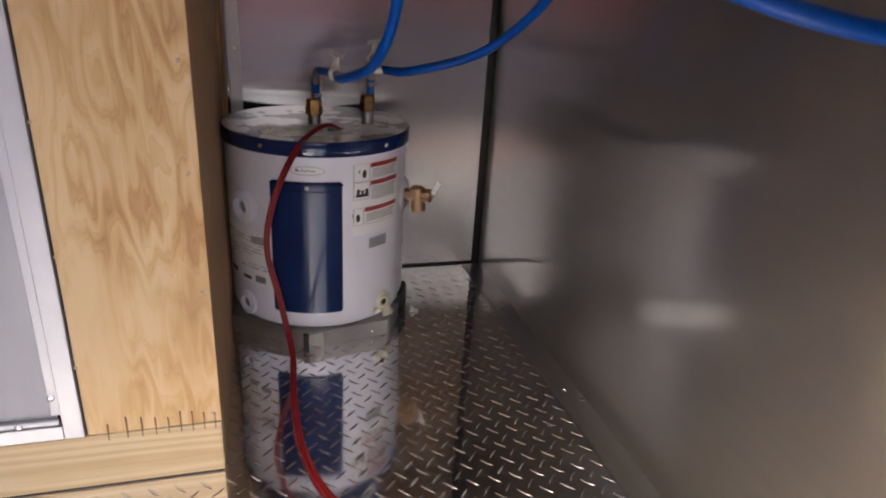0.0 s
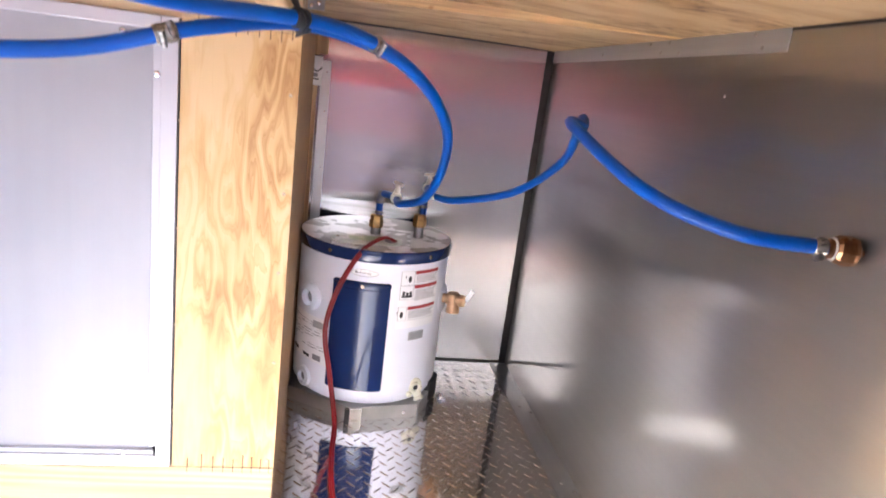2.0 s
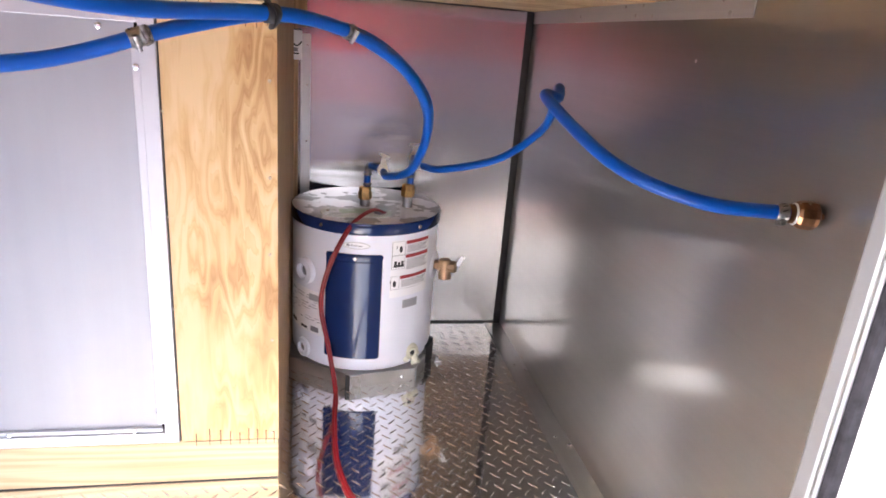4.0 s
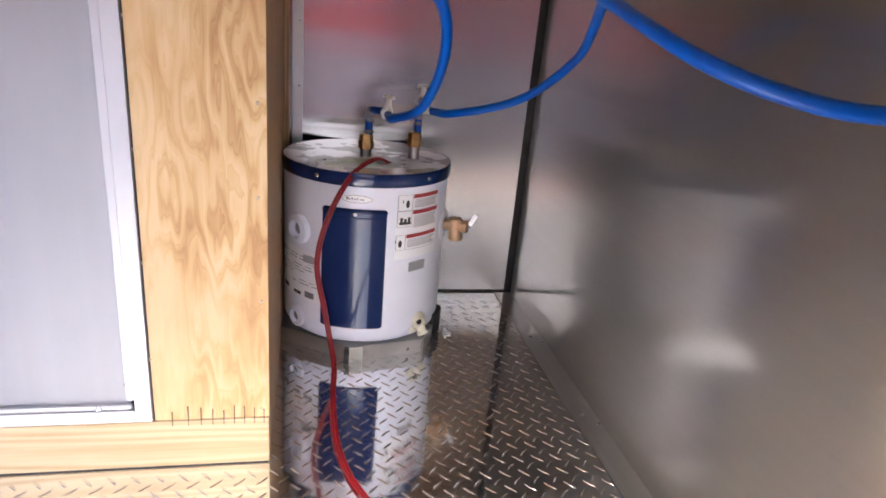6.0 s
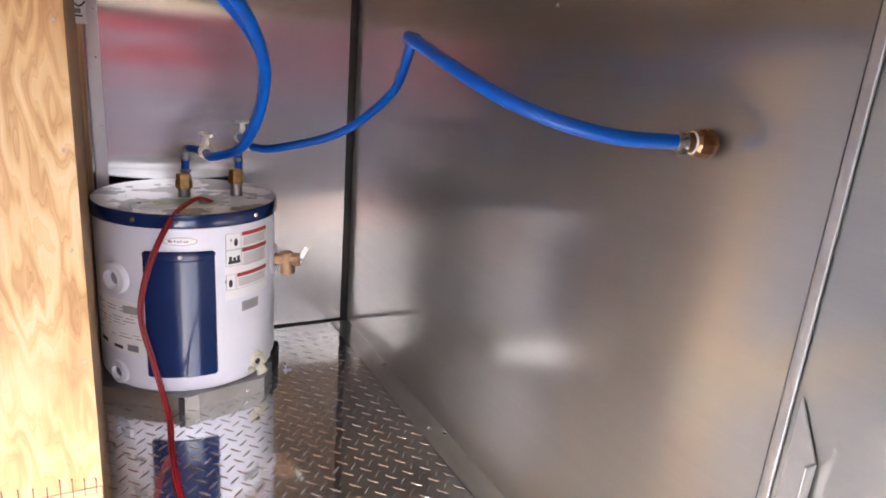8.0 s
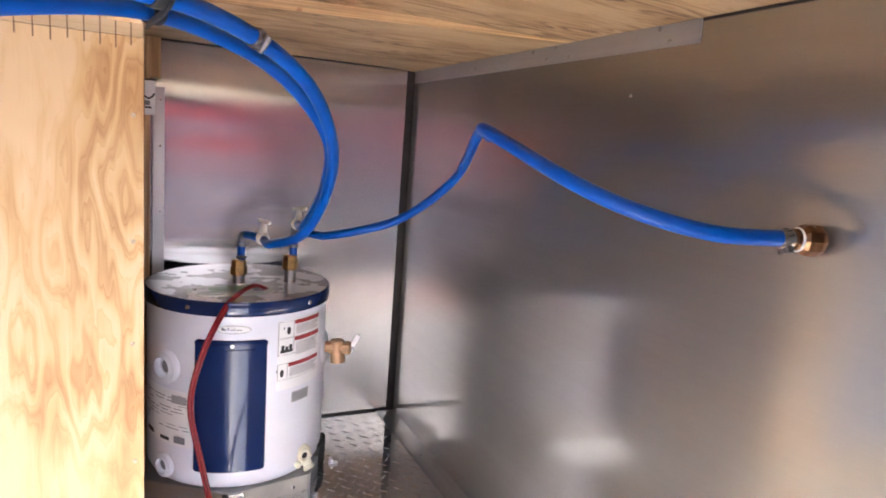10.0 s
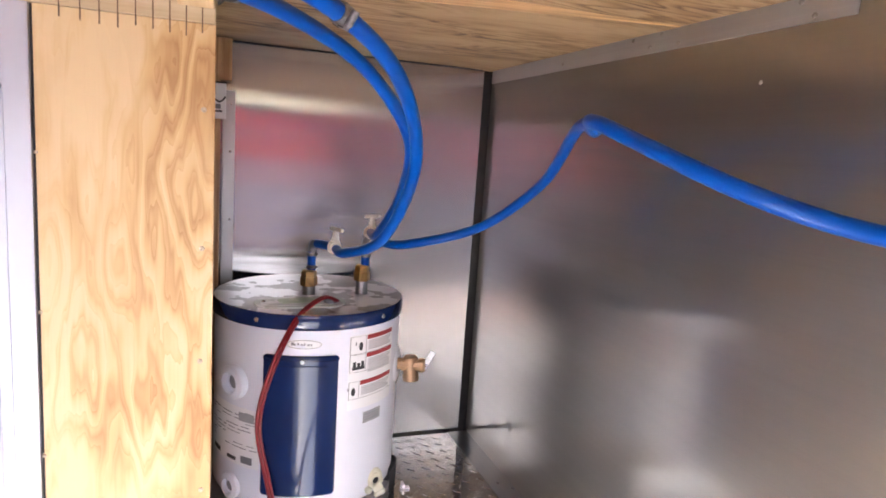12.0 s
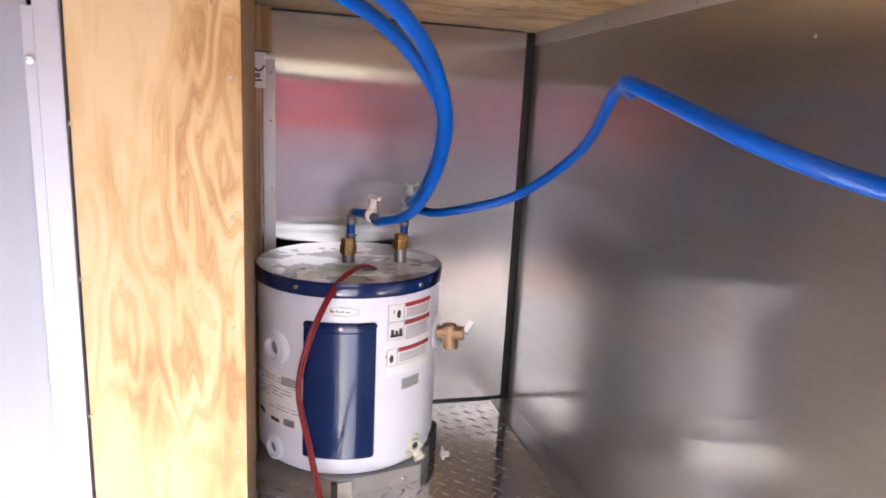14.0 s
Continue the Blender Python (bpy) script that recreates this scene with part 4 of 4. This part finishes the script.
COLD = [(0.283, 1.545, 0.539), (0.322, 1.473, 0.547), (0.431, 1.382, 0.594), (0.486, 1.254, 0.686), (0.441, 1.077, 0.775), (0.409, 0.984, 0.769), (0.362, 0.905, 0.773), (0.391, 0.719, 0.715), (0.472, 0.644, 0.687), (0.570, 0.612, 0.684)]
R_HOSE = 0.0086
hot = thing("water_hose", "glossy blue hose looping from the beam to a valve", "hose", "blue hoses")
part("hose", tube(smooth_path(HOT, 12), 0.0087), HOSE, hot, smooth=True)
second = thing("water_hose", "blue hose strapped beneath the other, feeding the rear valve", "hose", "blue hoses")
part("hose", tube(smooth_path(SECOND, 12), 0.0087), HOSE, second, smooth=True)
cold = thing("water_hose", "blue hose arching from the heater to a brass wall fitting", "hose", "blue hoses")
part("hose", tube(smooth_path(COLD, 12), R_HOSE), HOSE, cold, smooth=True)


def on_line(points, x):
    """The place and direction where a hose line first passes x."""
    ln = smooth_path(points, 24)
    k = min(range(1, len(ln) - 1), key=lambda q: abs(ln[q].x - x) + (0.2 if ln[q].y > 1.0 else 0))
    return ln[k], ln[k + 1] - ln[k - 1]


clamp(*on_line(HOT, 0.068), 0.0087, hot, 0.0072, 25)
clamp(*on_line(SECOND, -0.1645), 0.0087, second, 0.0062, 20)
clamp(*on_line(SECOND, -0.1525), 0.0087, second, 0.0062, -15)
clamp((0.5600, 0.6155, 0.684), (0.94, -0.33, 0), R_HOSE, cold, 0.0062, 70)
strap = thing("hose_strap", "black rubber strap holding the hoses on the beam", "strap")
for hose_line, x in ((HOT, -0.026), (SECOND, -0.028)):
    at, along = on_line(hose_line, x)
    part("loop", turned([(0.0085, -0.0085), (0.0105, -0.0085), (0.0113, -0.007), (0.0113, 0.007), (0.0105, 0.0085), (0.0085, 0.0085)], at, along, 24), BLACK, strap, smooth=True)
part("band", tube(smooth_path([(-0.0345, 0.815, 0.889), (-0.0330, 0.808, 0.880), (-0.0265, 0.792, 0.8680), (-0.0165, 0.783, 0.862), (-0.0125, 0.781, 0.854), (-0.0170, 0.795, 0.8460), (-0.024, 0.840, 0.845), (-0.029, 0.880, 0.8455)], 6), 0.0078, 10, squash=0.3), BLACK, strap, smooth=True)
screw_head("screw", (-0.0355, 0.816, 0.892), (1, -0.2, 0), 0.004, strap)

fitting = thing("hose_fitting", "tarnished brass hose nut screwed to the wall", "fitting")
fx = Vector((0.95, -0.31, 0.0)).normalized()
fa = Vector((0.5675, 0.6130, 0.684))
part("ferrule", turned([(0.0088, -0.001), (0.0112, 0.0), (0.0116, 0.004), (0.0088, 0.0055)], fa, fx, 20), BRASS_OLD, fitting, smooth=True)
part("pale_ring", turned([(0.009, 0.0042), (0.0126, 0.0044), (0.0130, 0.0054), (0.0126, 0.0064), (0.009, 0.0066)], fa, fx, 20), IVORY, fitting, "pale sealing ring", True)
part("nut", turned([(0.0090, 0.0052), (0.0135, 0.0064), (0.0158, 0.0100), (0.0168, 0.0150), (0.0168, 0.0240), (0.0155, 0.0285), (0.0122, 0.0305), (0.004, 0.0310), (0.004, 0.0400), (0, 0.0400)], fa, fx, 10), BRASS_OLD, fitting, "rounded tarnished brass nut")

# valves over the tank
def stop_valve(at, along, up):
    """A small ivory stop valve with a T handle; returns the thing."""
    v = thing("stop_valve", "small ivory plastic stop valve with T handle", "valve", "stop valves")
    at, along, up = Vector(at), Vector(along).normalized(), Vector(up).normalized()
    part("body", turned([(0.008, -0.016), (0.011, -0.015), (0.011, -0.006), (0.013, -0.004), (0.013, 0.004), (0.011, 0.006), (0.011, 0.015), (0.008, 0.016)], at, along, 18), IVORY, v, smooth=True)
    st = part("stem", turned([(0.0095, -0.010), (0.010, 0.012), (0.0075, 0.014), (0.0055, 0.028), (0.0055, 0.034), (0, 0.034)], at, up, 16), IVORY, v, smooth=True)
    h = at + up * 0.035
    side = up.cross(along).normalized() * 0.35 + along * 0.94
    part("handle", tube([h - side * 0.019, h - side * 0.010, h, h + side * 0.010, h + side * 0.019], 0.0045, 10, squash=0.7), IVORY, st, smooth=True)
    return v


stop_valve((0.180, 1.482, 0.537), (0.05, -0.99, 0), (0.08, -0.05, 1))
stop_valve((0.262, 1.530, 0.560), (0.2, -0.9, 0.1), (-0.02, -0.2, 1))
riser = thing("hose_riser", "short blue hose stub with grey elbow over the brass nut", "hose", "hose risers")
part("stub", tube(smooth_path([(0.150, 1.565, 0.474), (0.150, 1.565, 0.495), (0.150, 1.5645, 0.515)], 4), 0.0084), HOSE, riser, smooth=True)
part("elbow", tube(smooth_path([(0.150, 1.5645, 0.511), (0.1505, 1.563, 0.525), (0.153, 1.555, 0.5325), (0.158, 1.543, 0.534)], 6), 0.0082), GREY_INK, riser, "dark grey elbow", True)
part("stub", tube(smooth_path([(0.157, 1.545, 0.534), (0.166, 1.522, 0.536), (0.177, 1.492, 0.537)], 5), 0.0084), HOSE, riser, smooth=True)
clamp((0.150, 1.565, 0.484), (0, 0.01, 1), 0.0086, riser, 0.0035)
clamp((0.150, 1.5645, 0.510), (0, 0.01, 1), 0.0086, riser, 0.0035)
riser2 = thing("hose_riser", "short blue hose stub with tee over the brass nut", "hose", "hose risers")
part("stub", tube(smooth_path([(0.260, 1.566, 0.484), (0.260, 1.566, 0.505), (0.260, 1.565, 0.522)], 4), 0.0084), HOSE, riser2, smooth=True)
part("tee", tube(smooth_path([(0.260, 1.565, 0.518), (0.260, 1.562, 0.535), (0.2615, 1.552, 0.548), (0.262, 1.545, 0.558)], 5), 0.0088), GREY_INK, riser2, "dark grey tee", True)
part("tee_arm", rod((0.260, 1.562, 0.537), (0.288, 1.538, 0.539), 0.0080), IVORY, riser2, "ivory tee arm")
clamp((0.260, 1.566, 0.508), (0, 0.01, 1), 0.0086, riser2, 0.0035)

# red cable
CABLE = [(0.180, 1.490, 0.430), (0.185, 1.468, 0.437), (0.157, 1.448, 0.447), (0.109, 1.411, 0.421), (0.062, 1.362, 0.346), (0.041, 1.373, 0.240), (0.060, 1.366, 0.130), (0.078, 1.310, 0.045), (0.075, 1.230, 0.022), (0.077, 1.120, 0.009), (0.090, 1.040, 0.005), (0.108, 0.985, 0.005), (0.150, 0.900, 0.005), (0.210, 0.800, 0.005), (0.270, 0.660, 0.005)]
cable = thing("electric_cable", "twin red insulated cable hanging over the tank's front", "cable")
line = smooth_path(CABLE, 12)
for s in (-1, 1):
    pts = []
    for k, q in enumerate(line):
        t = (line[min(k + 1, len(line) - 1)] - line[max(k - 1, 0)]).normalized()
        side = t.cross(Vector((0, 1, 0.2))).normalized() if abs(t.z) > 0.5 else t.cross(Vector((0, 0, 1))).normalized()
        pts.append(q + s * 0.0028 * side)
    part("strand", tube(pts, 0.0031, 10), WIRE, cable, smooth=True)

# ---- unseen plain walls added behind the camera to block and shape sky light ----
sky_block = link("wall_sky_block", box(-1.25, 9.0, -6.6, -6.2, -0.70, 1.12), YARD)
tagged(sky_block, "unseen pale wall added to block low sky light", "wall", kind="structure")

sky_block_low = link("wall_sky_block_low", box(-2.25, -1.25, -6.55, -6.25, -0.70, 2.15), YARD)
tagged(sky_block_low, "unseen lower wall added to dim the sky gap", "wall", kind="structure")
sky_block_2 = link("wall_sky_block_2", box(-14.0, -2.25, -6.6, -6.2, -0.70, 5.5), YARD)
tagged(sky_block_2, "unseen tall pale wall added to block sky beside the gap", "wall", kind="structure")

# ---- unseen red vehicle stand-in, added for the blurred red reflection on the back wall ----
stand_in = thing("red_stand_in", "unseen red stand-in shaped like a vehicle, added for the red reflection", "vehicle")
part("sill", box(-2.38, 3.28, -4.88, -3.12, -0.60, 0.26, 0.06, seg=3), LOW_PINK, stand_in, "pinkish grey lower block tinting the reflection", True)
part("body", box(-2.4, 3.3, -4.9, -3.1, 0.22, 0.68, 0.05, seg=4), PALE_RED, stand_in, "paler red band that fades the reflection downwards", True)
part("cabin", box(-2.1, -0.45, -4.85, -3.12, 0.60, 1.07, 0.06, seg=4), RED_PAINT, stand_in, smooth=True)
part("tail", box(-0.50, 3.2, -4.86, -3.13, 0.60, 1.06, 0.06, seg=4), RED_PAINT, stand_in, smooth=True)
for x in (-1.25, 2.05):
    for y in (-4.85, -3.15):
        w = part("wheel", turned([(0, -0.1), (0.16, -0.1), (0.17, -0.09), (0.31, -0.1), (0.34, -0.07), (0.34, 0.07), (0.31, 0.1), (0, 0.1)], (x, y, -0.36), (0, 1, 0), 28), BLACK, stand_in, "black tyre", True)

# ---- tread pattern of the floor plate ----
def lug_mesh():
    """One raised tread mark: a low, rounded, pointed oval."""
    bm = bmesh.new()
    n, L, W, H = 10, 0.0132, 0.0026, 0.0011
    rings = []
    for shrink, z in ((1.0, 0.0), (0.80, 0.55 * H), (0.48, 0.92 * H)):
        ring = []
        for k in range(n):
            a = 2 * math.pi * k / n
            c = math.cos(a)
            ring.append(bm.verts.new((shrink ** 0.5 * L * c, shrink * W * math.sin(a) * (1 - 0.35 * c * c), z)))
        rings.append(ring)
    for p, q in zip(rings, rings[1:]):
        for k in range(n):
            bm.faces.new((p[k], p[(k + 1) % n], q[(k + 1) % n], q[k]))
    tip = bm.verts.new((0, 0, H))
    for k in range(n):
        bm.faces.new((rings[-1][k], rings[-1][(k + 1) % n], tip))
    me = bpy.data.meshes.new("tread_lug")
    for f in bm.faces:
        f.smooth = True
    bm.to_mesh(me)
    bm.free()
    me.materials.append(LUG)
    return me


LUGS = lug_mesh()
PITCH_X, PITCH_Y = 0.0355, 0.0370
near, verts, faces = [], [], []
base_v = [v.co.copy() for v in LUGS.vertices]
base_f = [tuple(p.vertices) for p in LUGS.polygons]
for i in range(-36, 5):
    for j in range(-22, 22):
        for half in (0, 1):
            x, y = 0.435 + (i + half / 2) * PITCH_X, 1.0 + (j + half / 2) * PITCH_Y
            if not (-0.78 < x < 0.547 and 0.24 < y < BACK_Y - 0.008) or (y > 1.05 and x < -0.03):
                continue
            m = pose(x, y, 0.0, 0, 0, 45 if half else -45)
            if 0.0 < x < 0.50 and 0.94 < y < 1.36 and len(near) < 298:
                near.append(m)
            else:
                o = len(verts)
                verts += [m @ v for v in base_v]
                faces += [tuple(o + q for q in f) for f in base_f]
for m in near:
    ob = new("tread_lug", LUGS)
    ob.parent = floor
    ob.matrix_basis = m
me = bpy.data.meshes.new("tread_lugs")
me.from_pydata([tuple(v) for v in verts], [], faces)
me.materials.append(LUG)
for p in me.polygons:
    p.use_smooth = True
rest = new("tread_lugs", me)
rest.parent = floor
rest["kind"] = "stuff"
